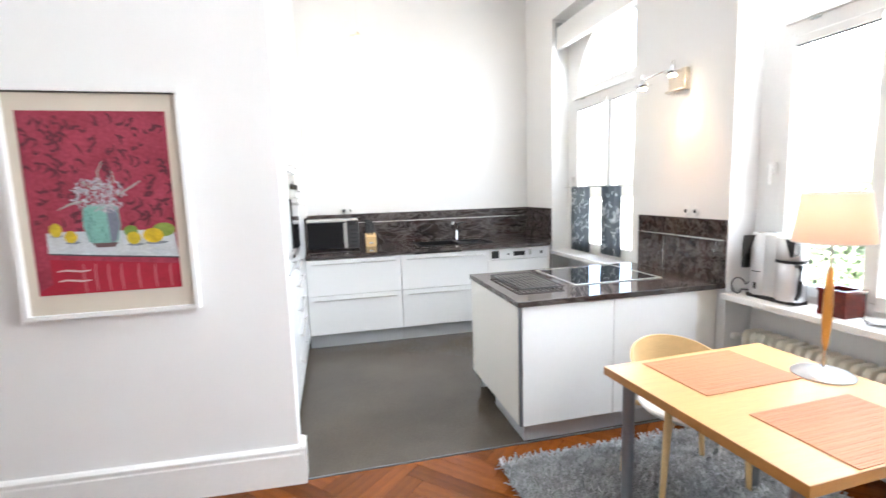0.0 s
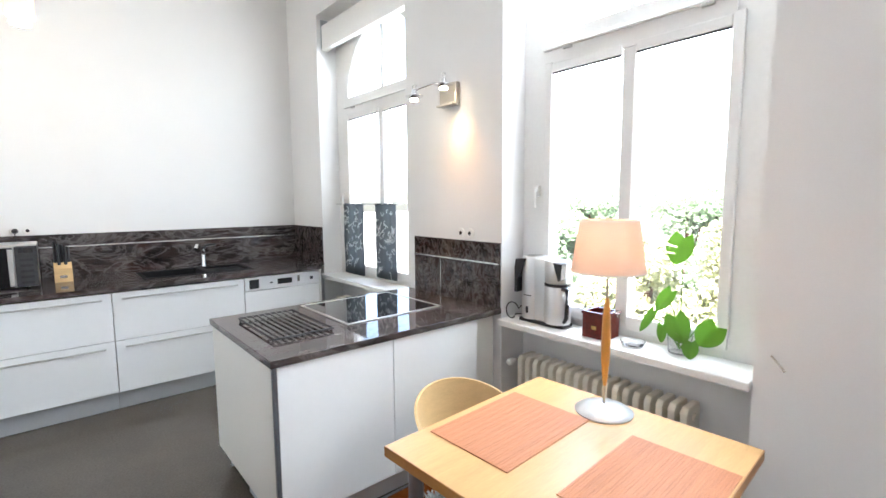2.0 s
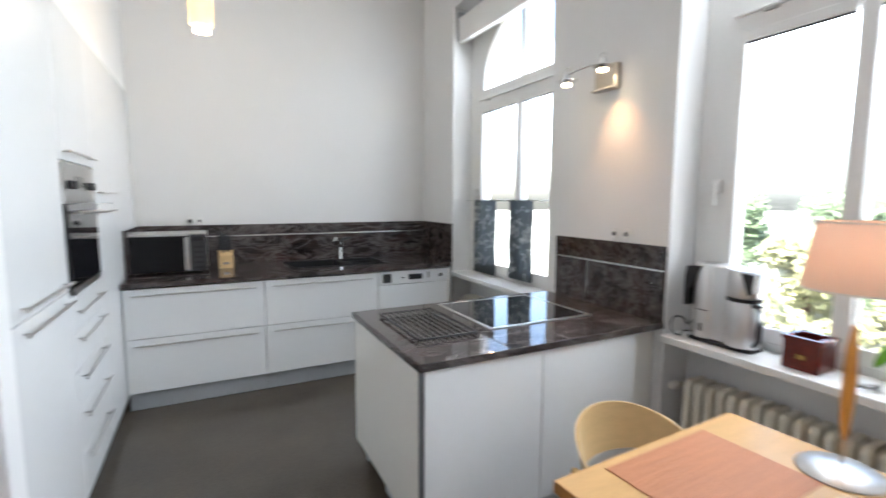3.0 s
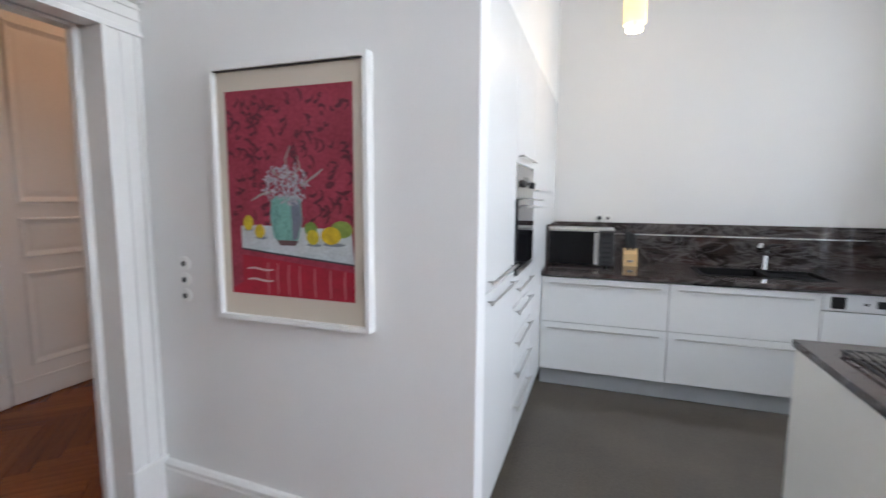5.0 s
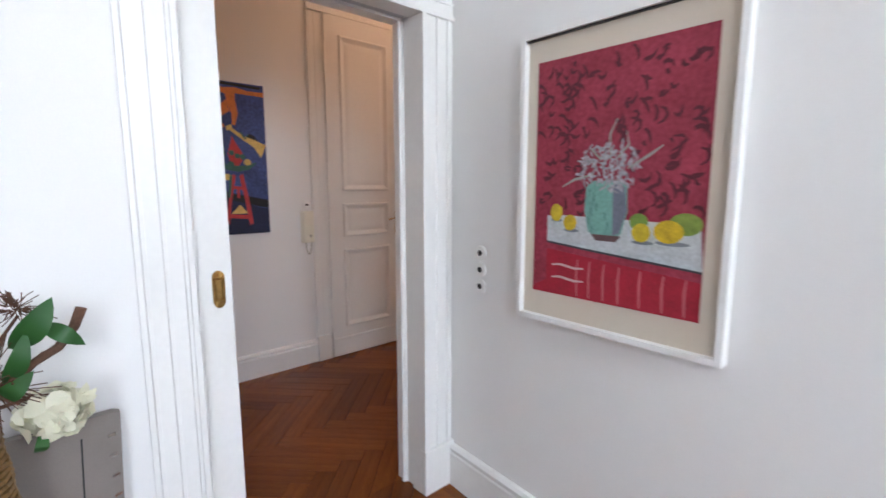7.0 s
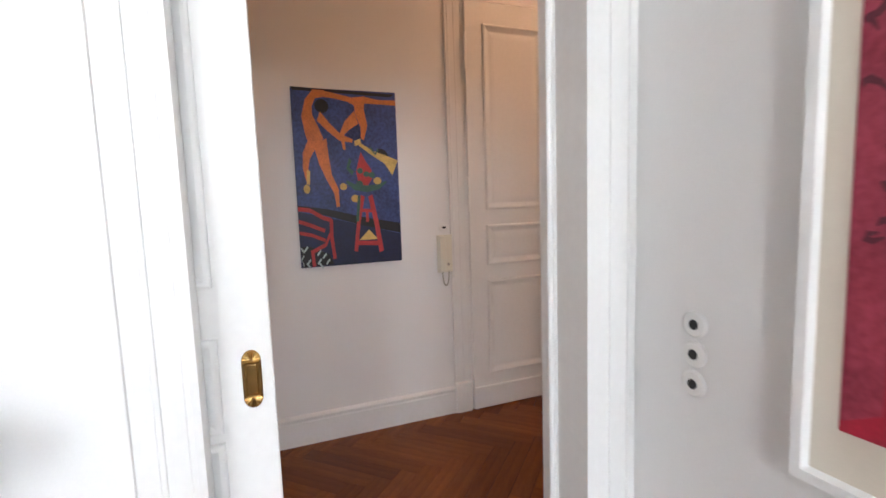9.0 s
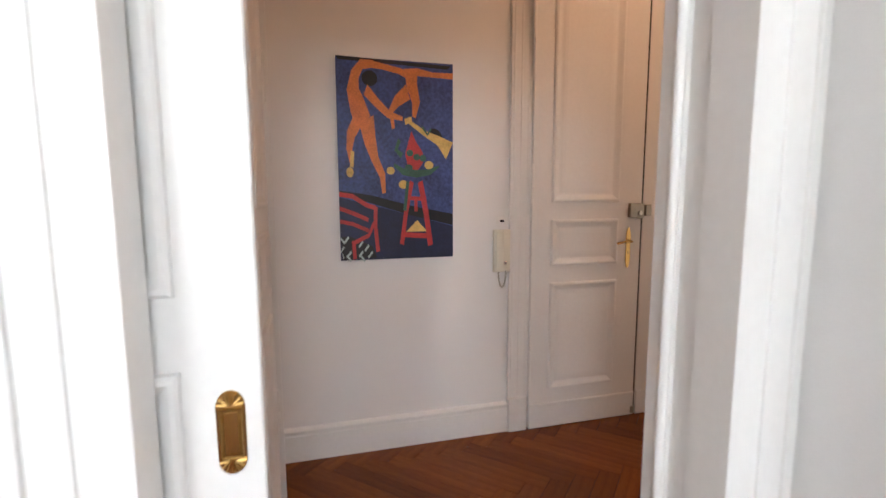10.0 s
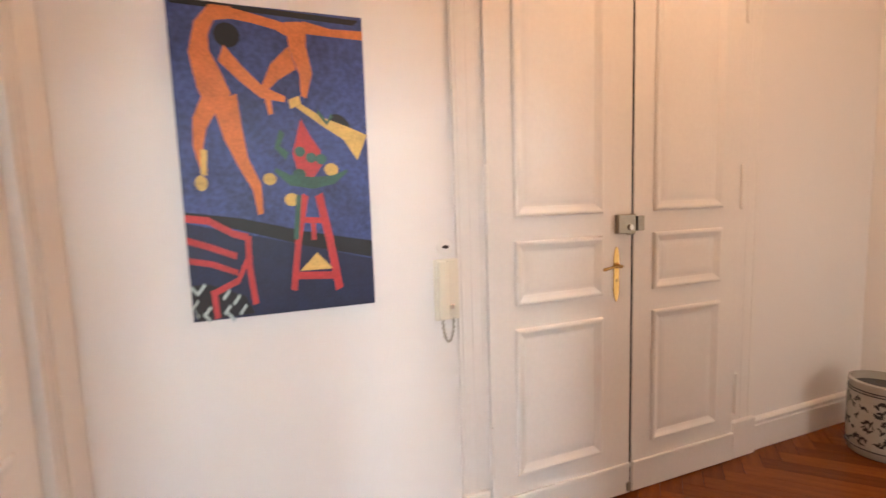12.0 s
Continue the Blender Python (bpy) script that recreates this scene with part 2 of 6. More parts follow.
def tube(pts, r, seg=8, bm=None, taper=1.0):
    bm = bm or bmesh.new()
    pts = [Vector(p) for p in pts]
    rings, n = [], len(pts)
    up = Vector((0.13, 0.21, 0.97))
    for k, p in enumerate(pts):
        d = (pts[min(k + 1, n - 1)] - pts[max(k - 1, 0)]).normalized()
        a = d.cross(up)
        if a.length < 1e-3:
            a = d.cross(Vector((1, 0, 0)))
        a.normalize()
        b = d.cross(a)
        rr = (r[k] if isinstance(r, (list, tuple)) else r) * (1 + (taper - 1) * k / max(1, n - 1))
        rings.append([bm.verts.new(p + rr * (math.cos(2 * math.pi * i / seg) * a + math.sin(2 * math.pi * i / seg) * b)) for i in range(seg)])
    for q, w in zip(rings, rings[1:]):
        for i in range(seg):
            j = (i + 1) % seg
            bm.faces.new((q[i], q[j], w[j], w[i]))
    bm.faces.new(rings[0][::-1]), bm.faces.new(rings[-1])
    return bm


def slab(pts, put, d0, d1, bm=None):
    """A flat polygon given in two coordinates, laid by put(u, v, depth) and given a thickness."""
    bm = bm or bmesh.new()
    a = [bm.verts.new(put(u, v, d0)) for u, v in pts]
    b = [bm.verts.new(put(u, v, d1)) for u, v in pts]
    bm.faces.new(a[::-1]), bm.faces.new(b)
    for i in range(len(pts)):
        j = (i + 1) % len(pts)
        bm.faces.new((a[i], a[j], b[j], b[i]))
    return bm


def stroke(pts, widths, put, d0, d1, bm=None):
    """A brush stroke along points, of changing width."""
    n = len(pts)
    ws = widths if isinstance(widths, (list, tuple)) else [widths] * n
    left, right = [], []
    for k in range(n):
        du, dv = pts[min(k + 1, n - 1)][0] - pts[max(k - 1, 0)][0], pts[min(k + 1, n - 1)][1] - pts[max(k - 1, 0)][1]
        le = math.hypot(du, dv) or 1
        nu, nv = -dv / le * ws[k] / 2, du / le * ws[k] / 2
        left.append((pts[k][0] + nu, pts[k][1] + nv)), right.append((pts[k][0] - nu, pts[k][1] - nv))
    bm = bm or bmesh.new()
    sec = [[bm.verts.new(put(*q, d)) for q, d in ((left[k], d0), (right[k], d0), (right[k], d1), (left[k], d1))] for k in range(n)]
    for k in range(n - 1):
        for i in range(4):
            j = (i + 1) % 4
            bm.faces.new((sec[k][i], sec[k][j], sec[k + 1][j], sec[k + 1][i]))
    bm.faces.new(sec[0][::-1]), bm.faces.new(sec[-1])
    return bm


def ell(cu, cv, ru, rv, n=18, rot=0.0):
    return [(cu + ru * math.cos(a) * math.cos(rot) - rv * math.sin(a) * math.sin(rot), cv + ru * math.cos(a) * math.sin(rot) + rv * math.sin(a) * math.cos(rot)) for a in (2 * math.pi * i / n for i in range(n))]


def finish(bm, name, material, at=(0, 0, 0), smooth=False):
    bmesh.ops.recalc_face_normals(bm, faces=bm.faces)
    bmesh.ops.translate(bm, verts=bm.verts, vec=-Vector(at))
    me = bpy.data.meshes.new(name)
    bm.to_mesh(me)
    bm.free()
    me.materials.append(material)
    if smooth:
        me.polygons.foreach_set("use_smooth", [True] * len(me.polygons))
        me.set_sharp_from_angle(angle=radians(40))
    return me


def base_of(ob):
    p = Vector((0, 0, 0))
    while ob:
        p += ob.location
        ob = ob.parent
    return p


def part(name, bm, material, parent, label="", smooth=False):
    ob = new(name, finish(bm, name, material, base_of(parent), smooth))
    ob.parent = parent
    return tagged(ob, label)


def thing(name, at, label, category, group="", kind=""):
    ob = new(name)
    ob.location = at
    ob.empty_display_size = 0.05
    return tagged(ob, label, category, group, kind)


def whole(name, bm, material, label, category, group="", kind="", smooth=False, at=(0, 0, 0)):
    ob = new(name, finish(bm, name, material, at, smooth))
    ob.location = at
    return tagged(ob, label, category, group, kind)


def setting(name, bm, material, label="", category="", smooth=False):
    return tagged(new(name, finish(bm, name, material, (0, 0, 0), smooth)), label, category, "", "structure")


# ---- plan, in metres ----
XW, XB = 2.58, 3.04          # window wall, inner and outer face
YS, YP, YK = -2.6, 2.99, 6.15  # south wall, painting wall, kitchen back wall
XE = -0.232                  # fronts of the tall cabinets
XP = -0.187                  # free end of the painting wall
XD, XH0 = -1.885, -2.08       # doorway wall, room side and hall side
XH = -3.91                   # far wall of the hall
YH0, YH1 = 1.90, 6.34        # hall south and north walls
H = 4.15
OPEN_Y0, OPEN_Y1, OPEN_Z = 1.91, 2.88, 2.31
YC = 3.072                    # corner of painting wall and doorway wall
wall_y = lambda x: YP + (YC - YP) * (XP - x) / (XP - XD)   # the painting wall runs slightly askew
N1, N2, N3 = (1.555, 2.945), (3.945, 5.44), (-0.85, 0.565)   # window niches
NT = 3.45
XF = 2.79                    # window frames, inner face
SILL = 0.86

# window wall: piers, parts over the niches, thin aprons under the sills
bm = bmesh.new()
for y0, y1 in ((YS - 0.2, N3[0]), (N3[1], N1[0]), (N1[1], N2[0]), (N2[1], YK + 0.2)):
    bx(bm, XW, XB, y0, y1, 0, H)
for y0, y1 in (N1, N2, N3):
    bx(bm, XW, XB, y0, y1, NT, H)
    bx(bm, 2.80, XB, y0, y1, 0, SILL - 0.04)
setting("wall_window", bm, M.paint, "white painted outer wall with three deep window niches, one added out of view", "wall")
setting("wall_back", box(-1.0, XW, YK, YK + 0.2, 0, H), M.paint, "plain white painted kitchen back wall", "wall")
setting("wall_alcove", box(-1.0, -0.86, YP + 0.12, YK, 0, H), M.paint, "white painted wall behind the tall cabinets", "wall")
bm = slab([(XD, YC), (XP, YP), (XP, YP + 0.12), (XD, YC + 0.12)], lambda u, v, d: (u, v, d), 0, H)
bmesh.ops.bevel(bm, geom=list(bm.edges), offset=0.006, segments=2, affect="EDGES", profile=0.5)
setting("wall_picture", bm, M.paint, "white painted partition wall carrying the framed picture", "wall")
bm = bmesh.new()
bx(bm, XH0, XD, YS - 0.2, 0.9, 0, H)
bx(bm, XD - 0.055, XD, 0.9, OPEN_Y0 - 0.02, 0, OPEN_Z + 0.02)   # the pocket's two skins
bx(bm, XH0, XD - 0.13, 0.9, OPEN_Y0 - 0.02, 0, OPEN_Z + 0.02)
bx(bm, XH0, XD, 0.9, OPEN_Y0 - 0.02, OPEN_Z + 0.02, H)
bx(bm, XH0, XD, OPEN_Y1 + 0.02, YC + 0.12, 0, H)
bx(bm, XH0, XD, OPEN_Y0 - 0.02, OPEN_Y1 + 0.02, OPEN_Z + 0.02, H)
bx(bm, XH0, XD, YC + 0.12, 5.25, 0, H)
bx(bm, XH0, XD, 6.0, YH1 + 0.2, 0, H)
bx(bm, XH0, XD, 5.25, 6.0, 2.1, H)
setting("wall_doorway", bm, M.paint, "white painted wall with the sliding door opening", "wall")
setting("wall_side_room", bx(box(XD, -1.0, 5.0, 5.15, 0, H), XD, -1.0, 6.1, 6.3, 0, H), M.paint, "plain white walls of the side room", "wall")
setting("wall_south", box(XD, XW, YS - 0.2, YS, 0, H), M.paint, "plain white wall closing the room", "wall")
setting("wall_hall_west", box(XH - 0.2, XH, YH0 - 0.2, YH1 + 0.2, 0, H), M.paint, "white painted hall wall with the entrance door", "wall")
setting("wall_hall_south", box(XH, XH0, YH0 - 0.2, YH0, 0, H), M.paint, "white painted end wall of the hall", "wall")
setting("wall_hall_north", box(XH, XH0, YH1, YH1 + 0.2, 0, H), M.paint, "white painted far end wall of the hall", "wall")
setting("ceiling", box(XH - 0.2, XB, YS - 0.2, YK + 0.4, H, H + 0.2), M.ceil, "high white plastered ceiling", "ceiling")

# sub-floor below the parquet, and the kitchen floor
setting("floor", box(XH - 0.2, XB, YS - 0.2, YK + 0.4, -0.12, -0.012), M.twig, "dark joint bed under the parquet blocks", "floor")
setting("kitchen_floor", box(-0.86, 2.80, YP + 0.0125, YK, -0.012, 0.0015, 0.0006), M.floor_k, "smooth dark grey-brown kitchen floor covering with cloudy tone", "floor")
setting("floor_strip", box(XP, 2.80, YP + 0.002, YP + 0.012, -0.012, 0.002), M.legm, "thin metal strip between parquet and grey floor", "floor strip")


def baseboard(name, put, u0, u1, h=0.15, t=0.03):
    """Tall white skirting with a stepped, rounded top; put(u, depth, z) lays the section along a wall."""
    prof = [(0, 0), (t, 0), (t, h - 0.045), (t * 0.82, h - 0.038), (t * 0.82, h - 0.03), (t * 1.05, h - 0.022), (t * 1.05, h - 0.012), (t * 0.6, h - 0.002), (0, h)]
    bm = bmesh.new()
    a = [bm.verts.new(put(u0, d, z)) for d, z in prof]
    b = [bm.verts.new(put(u1, d, z)) for d, z in prof]
    for i in range(len(prof)):
        j = (i + 1) % len(prof)
        bm.faces.new((a[i], a[j], b[j], b[i]))
    bm.faces.new(a), bm.faces.new(b[::-1])
    return setting(name, bm, M.trim, "tall white moulded baseboard", "baseboard")


baseboard("baseboard_picture", lambda u, d, z: (u, wall_y(u) - d, z), XD + 0.03, XP + 0.03, 0.22)
baseboard("baseboard_end", lambda u, d, z: (XP + d, u, z), YP - 0.03, YP + 0.1, 0.22)
baseboard("baseboard_doorway", lambda u, d, z: (XD + d, u, z), YS, 1.74, 0.22)
baseboard("baseboard_hall_a", lambda u, d, z: (XH + d, u, z), YH0, 3.31, 0.2)
baseboard("baseboard_hall_b", lambda u, d, z: (XH + d, u, z), 5.232, YH1, 0.2)
baseboard("baseboard_hall_c", lambda u, d, z: (u, YH1 - d, z), XH + 0.03, XH0, 0.2)
baseboard("baseboard_hall_d", lambda u, d, z: (XH0 - d, u, z), 3.1, 5.2)
baseboard("baseboard_window", lambda u, d, z: (XW - d, u, z), N3[1], N1[0], 0.22)


# ---- windows ----
def window(name, yc, niche, gw, z1=2.40, z2=2.60):
    """White two-light window with a transom and an arched top light, and deep rebated frame."""
    w = thing(name, (XF, yc, SILL), "tall white painted window with transom and arched top light", "window", kind="structure")
    y0, y1 = niche
    z0 = SILL + 0.07
    fr = bmesh.new()
    bx(fr, XF, XF + 0.09, y0, yc - gw, SILL - 0.02, NT)
    bx(fr, XF, XF + 0.09, yc + gw, y1, SILL - 0.02, NT)
    bx(fr, XF, XF + 0.09, yc - gw, yc + gw, SILL - 0.02, z0)
    # spandrels over the arch
    n = 20
    for i in range(n):
        a0, a1 = math.pi * i / n, math.pi * (i + 1) / n
        p0, p1 = (yc + gw * math.cos(a0), z2 + gw * 1.05 * math.sin(a0)), (yc + gw * math.cos(a1), z2 + gw * 1.05 * math.sin(a1))
        slab([p0, (p0[0], NT), (p1[0], NT), p1], lambda u, v, d: (d, u, v), XF, XF + 0.09, fr)
    part("window_frame", fr, M.trim, w)
    part("transom", bx(bx(box(XF - 0.012, XF + 0.09, yc - gw, yc + gw, z1, z2 - 0.1, 0.004), XF - 0.028, XF + 0.05, yc - gw - 0.05, yc + gw + 0.05, z2 - 0.1, z2 - 0.085, 0.004), XF, XF + 0.09, yc - gw, yc + gw, z2 - 0.085, z2), M.trim, w)
    part("mullion", box(XF - 0.012, XF + 0.08, yc - 0.036, yc + 0.036, z0, z1, 0.008, 2), M.trim, w)
    part("top_mullion", box(XF + 0.01, XF + 0.08, yc - 0.02, yc + 0.02, z2, z2 + gw * 1.05, 0.004), M.trim, w)
    for s in (-1, 1):
        sa = bmesh.new()
        e0, e1 = yc + s * 0.04, yc + s * (gw + 0.035)
        for a, b, c, d in ((e1 - s * 0.05, e1, z0 - 0.03, z1 + 0.03), (e0, e1 - s * 0.05, z0 - 0.03, z0 + 0.045), (e0, e1 - s * 0.05, z1 - 0.03, z1 + 0.02)):
            bx(sa, XF - 0.022, XF - 0.0005, a, b, c, d, 0.006, 2)
        part("sash", sa, M.trim, w)
        pane = part("pane", box(XF + 0.03, XF + 0.036, yc + s * 0.04, yc + s * gw, z0, z1), M.glass, w)
        pane.visible_shadow = False
        part("gasket", box(XF - 0.014, XF - 0.008, yc + s * 0.04, yc + s * (gw - 0.016), z1 - 0.04, z1 - 0.0305), M.black, w, "dark rubber seal")
    tp = bmesh.new()
    pts = [(yc + (gw - 0.002) * math.cos(math.pi * i / 24), z2 + gw * 1.04 * math.sin(math.pi * i / 24)) for i in range(25)]
    slab(pts, lambda u, v, d: (d, u, v), XF + 0.03, XF + 0.036, tp)
    pane = part("top_pane", tp, M.glass, w)
    pane.visible_shadow = False
    for yy in (yc + gw - 0.12, yc - gw + 0.12):
        part("transom_hinge", box(XF - 0.03, XF - 0.008, yy - 0.03, yy + 0.03, z2 - 0.115, z2 - 0.1, 0.003), M.steel, w)
    part("handle", bx(box(XF - 0.035, XF - 0.0005, yc + gw + 0.065, yc + gw + 0.093, 1.63, 1.7, 0.004), XF - 0.062, XF - 0.045, yc + gw + 0.067, yc + gw + 0.091, 1.56, 1.69, 0.007, 2), M.trim, w, "white window handle")
    part("handle_neck", box(XF - 0.046, XF - 0.03, yc + gw + 0.071, yc + gw + 0.087, 1.66, 1.68), M.trim, w)
    return w


window("window_1", 2.245, N1, 0.495)
window("window_2", 4.612, N2, 0.60, 2.455, 2.64)
# unseen extra window, added to brighten the picture wall
window("added_window", -0.14, N3, 0.495)
for nm, (y0, y1) in (("sill_dining", N1), ("sill_kitchen", N2), ("sill_room", N3)):
    setting(nm, box(XW - 0.045, XF - 0.001, y0 + 0.001, y1 - 0.001, SILL - 0.04, SILL, 0.006, 2), M.trim, "wide white painted window sill board", "window sill")

# ---- doorway casing, head and jambs ----
cs = thing("door_casing", (XD, 2.4, 0), "white moulded casing round the sliding door opening", "door frame", kind="structure")


def casing_bar(put, u0, u1, v0, v1):
    """A fluted casing board between u0 and u1, from v0 to v1."""
    w = u1 - u0
    prof = [(0, 0), (0, 0.034), (0.1, 0.034), (0.11, 0.026), (0.17, 0.026), (0.19, 0.02), (0.45, 0.02), (0.46, 0.026), (0.52, 0.026), (0.54, 0.018), (0.8, 0.018), (0.81, 0.026), (0.88, 0.026), (0.9, 0.014), (1, 0.014), (1, 0)]
    bm = bmesh.new()
    lo = [bm.verts.new(put(u0 + q * w, v0, d)) for q, d in prof]
    hi = [bm.verts.new(put(u0 + q * w, v1, d)) for q, d in prof]
    for i in range(len(prof)):
        j = (i + 1) % len(prof)
        bm.faces.new((lo[i], lo[j], hi[j], hi[i]))
    bm.faces.new(lo[::-1]), bm.faces.new(hi)
    return bm


onx = lambda u, v, d: (XD + d, u, v)
part("jamb_board", casing_bar(onx, OPEN_Y0, 1.75, 0.24, OPEN_Z), M.trim, cs)
part("jamb_board", casing_bar(onx, OPEN_Y1, YC - 0.001, 0.24, OPEN_Z), M.trim, cs)
part("head_board", casing_bar(lambda u, v, d: (XD + d, v, u), OPEN_Z, OPEN_Z + 0.15, 1.75, YC - 0.002), M.trim, cs)
part("head_cornice", bx(bx(box(XD, XD + 0.06, 1.71, YC - 0.004, OPEN_Z + 0.15, OPEN_Z + 0.18, 0.005), XD, XD + 0.085, 1.69, YC - 0.005, OPEN_Z + 0.18, OPEN_Z + 0.215, 0.008), XD, XD + 0.05, 1.73, YC - 0.003, OPEN_Z + 0.215, OPEN_Z + 0.26, 0.01), M.trim, cs)
part("plinth_block", box(XD, XD + 0.04, 1.745, 1.912, 0, 0.24, 0.004), M.trim, cs)
part("plinth_block", box(XD, XD + 0.04, OPEN_Y1 - 0.002, YC - 0.002, 0, 0.24, 0.004), M.trim, cs)
# linings with the slot in which the leaf slides
part("lining", bx(bx(box(XD - 0.065, XD, OPEN_Y1, OPEN_Y1 + 0.02, 0, OPEN_Z), XH0, XD - 0.125, OPEN_Y1, OPEN_Y1 + 0.02, 0, OPEN_Z), XD - 0.125, XD - 0.065, OPEN_Y1 + 0.012, OPEN_Y1 + 0.0195, 0, OPEN_Z), M.trim, cs)
part("bead", lathe([(0.012, 0.0), (0.012, OPEN_Z)], (XD - 0.14, OPEN_Y1 - 0.002, 0), 10), M.trim, cs, smooth=True)
part("lining", bx(box(XD - 0.055, XD, OPEN_Y0 - 0.02, OPEN_Y0, 0, OPEN_Z), XH0, XD - 0.13, OPEN_Y0 - 0.02, OPEN_Y0, 0, OPEN_Z), M.trim, cs)
part("head_lining", bx(box(XD - 0.065, XD, OPEN_Y0, OPEN_Y1, OPEN_Z, OPEN_Z + 0.02), XH0, XD - 0.125, OPEN_Y0, OPEN_Y1, OPEN_Z, OPEN_Z + 0.02), M.trim, cs)
part("track", box(XD - 0.124, XD - 0.066, OPEN_Y0, OPEN_Y1, OPEN_Z + 0.012, OPEN_Z + 0.02), M.plinth, cs, "dark sliding track")


# ---- panelled doors ----
def rings(outline, prof, put, bm):
    """Mitred rectangular rings: prof gives (inset, height) pairs from the outer edge inwards."""
    u0, u1, v0, v1 = outline
    loops = []
    for o, h in prof:
        loops.append([bm.verts.new(put(u, v, h)) for u, v in ((u0 + o, v0 + o), (u1 - o, v0 + o), (u1 - o, v1 - o), (u0 + o, v1 - o))])
    for a, b in zip(loops, loops[1:]):
        for k in range(4):
            m = (k + 1) % 4
            bm.faces.new((a[k], a[m], b[m], b[k]))
    return loops


def panel_mould(put, u0, u1, v0, v1, d=0.012, w=0.028):
    """A mitred ogee moulding frame round a softly raised field."""
    bm = bmesh.new()
    rim = rings((u0, u1, v0, v1), ((0, 0.0005), (0.06 * w, 0.75 * d), (0.18 * w, d), (0.36 * w, d), (0.48 * w, 0.82 * d), (0.72 * w, 0.42 * d), (w, 0.05 * d), (1.001 * w, 0.0004)), put, bm)
    for k in range(4):
        m = (k + 1) % 4
        bm.faces.new((rim[-1][k], rim[-1][m], rim[0][m], rim[0][k]))
    fld = rings((u0, u1, v0, v1), ((1.2 * w, 0.0005), (1.5 * w, 0.16 * d), (1.9 * w, 0.24 * d)), put, bm)
    bm.faces.new(fld[-1]), bm.faces.new(fld[0][::-1])
    return bm


# sliding leaf, half drawn into the wall
sl = thing("sliding_door", (XD - 0.09, 1.6, 0), "white panelled sliding door half drawn into the wall", "door")
LX = XD - 0.073
part("leaf", box(XD - 0.112, LX, 1.095, 2.055, 0.012, OPEN_Z + 0.008, 0.003), M.trim, sl)
onl = lambda u, v, d: (LX + d, u - 0.015, v + 0.006)
for v0, v1 in ((0.2, 1.04), (1.06, 1.285), (1.40, 2.16)):
    part("panel_moulding", panel_mould(onl, 1.24, 1.955, v0, v1, 0.013, 0.042), M.trim, sl)
pl = part("flush_pull", slab([(2.022 + 0.0215 * math.cos(a), (1.222 if math.sin(a) >= 0 else 1.138) + 0.027 * math.sin(a)) for a in (2 * math.pi * i / 28 for i in range(28))], onl, 0.0005, 0.004), M.brass, sl, "shell-shaped polished brass flush pull", smooth=True)
# flat plate, the recess's shade put into its darker brass colour
part("pull_recess", box(LX + 0.004, LX + 0.0046, 1.993, 2.021, 1.146, 1.224, 0.0), mat("shadowed_brass", (0.22, 0.11, 0.03), 0.35, 0.9, vary=0.3, scale=30), pl)
part("pull_rim", panel_mould(lambda u, v, d: (LX + 0.004 + d, u - 0.015, v + 0.006), 2.005, 2.039, 1.137, 1.221, 0.003, 0.004), M.brass, pl)
for k in range(7):
    a = math.pi * (k + 0.5) / 7
    for zc, s in ((1.228, 1), (1.144, -1)):
        part("pull_flute", tube([(LX + 0.0045, 2.007 + 0.006 * math.cos(a), zc + s * 0.004), (LX + 0.0045, 2.007 + 0.02 * math.cos(a), zc + s * 0.024 * math.sin(a))], 0.0026, 6), M.brass, pl)

# entrance double door
DX = -3.86
ed = thing("entrance_door", (DX, 4.22, 0), "tall white panelled double entrance door, closed", "door")
ond = lambda u, v, d: (DX + d, u, v)
DZ = 2.97
for nm, y0, y1, pu0, pu1 in (("leaf", 3.452, 4.262, 3.585, 4.08), ("leaf", 4.274, 5.03, 4.40, 4.885)):
    lf = part(nm, box(XH + 0.005, DX, y0, y1, 0.006, DZ, 0.004), M.trim, ed)
    for v0, v1 in ((0.27, 0.99), (1.10, 1.40), (1.51, 2.82)):
        part("panel_moulding", panel_mould(ond, pu0, pu1, v0, v1, 0.017, 0.048), M.trim, lf)
    part("kick_board", bx(box(DX, DX + 0.008, y0 + 0.004, y1 - 0.004, 0.008, 0.155, 0.002), DX, DX + 0.015, y0 + 0.004, y1 - 0.004, 0.155, 0.178, 0.005, 2), M.trim, lf)
# shade in the gap between the leaves, put in as a black strip
part("meeting_bead", box(DX - 0.012, DX - 0.004, 4.258, 4.278, 0.01, DZ), M.black, ed, "black strip standing for the shade in the gap between the leaves")
cl = part("lock_case", box(DX + 0.0, DX + 0.03, 4.155, 4.262, 1.405, 1.50, 0.004, 2), M.lockm, ed, "grey metal rim lock")
part("lock_keeper", box(DX + 0.0, DX + 0.03, 4.274, 4.318, 1.415, 1.49, 0.004, 2), M.lockm, cl)
part("lock_cylinder", lathe([(0.016, 0.0), (0.016, 0.008), (0.012, 0.012)], (DX + 0.03, 4.225, 1.435), 16, "x"), M.nickel, cl, smooth=True)
part("lock_chain_hook", box(DX + 0.03, DX + 0.037, 4.20, 4.25, 1.398, 1.408, 0.002), M.lockm, cl)


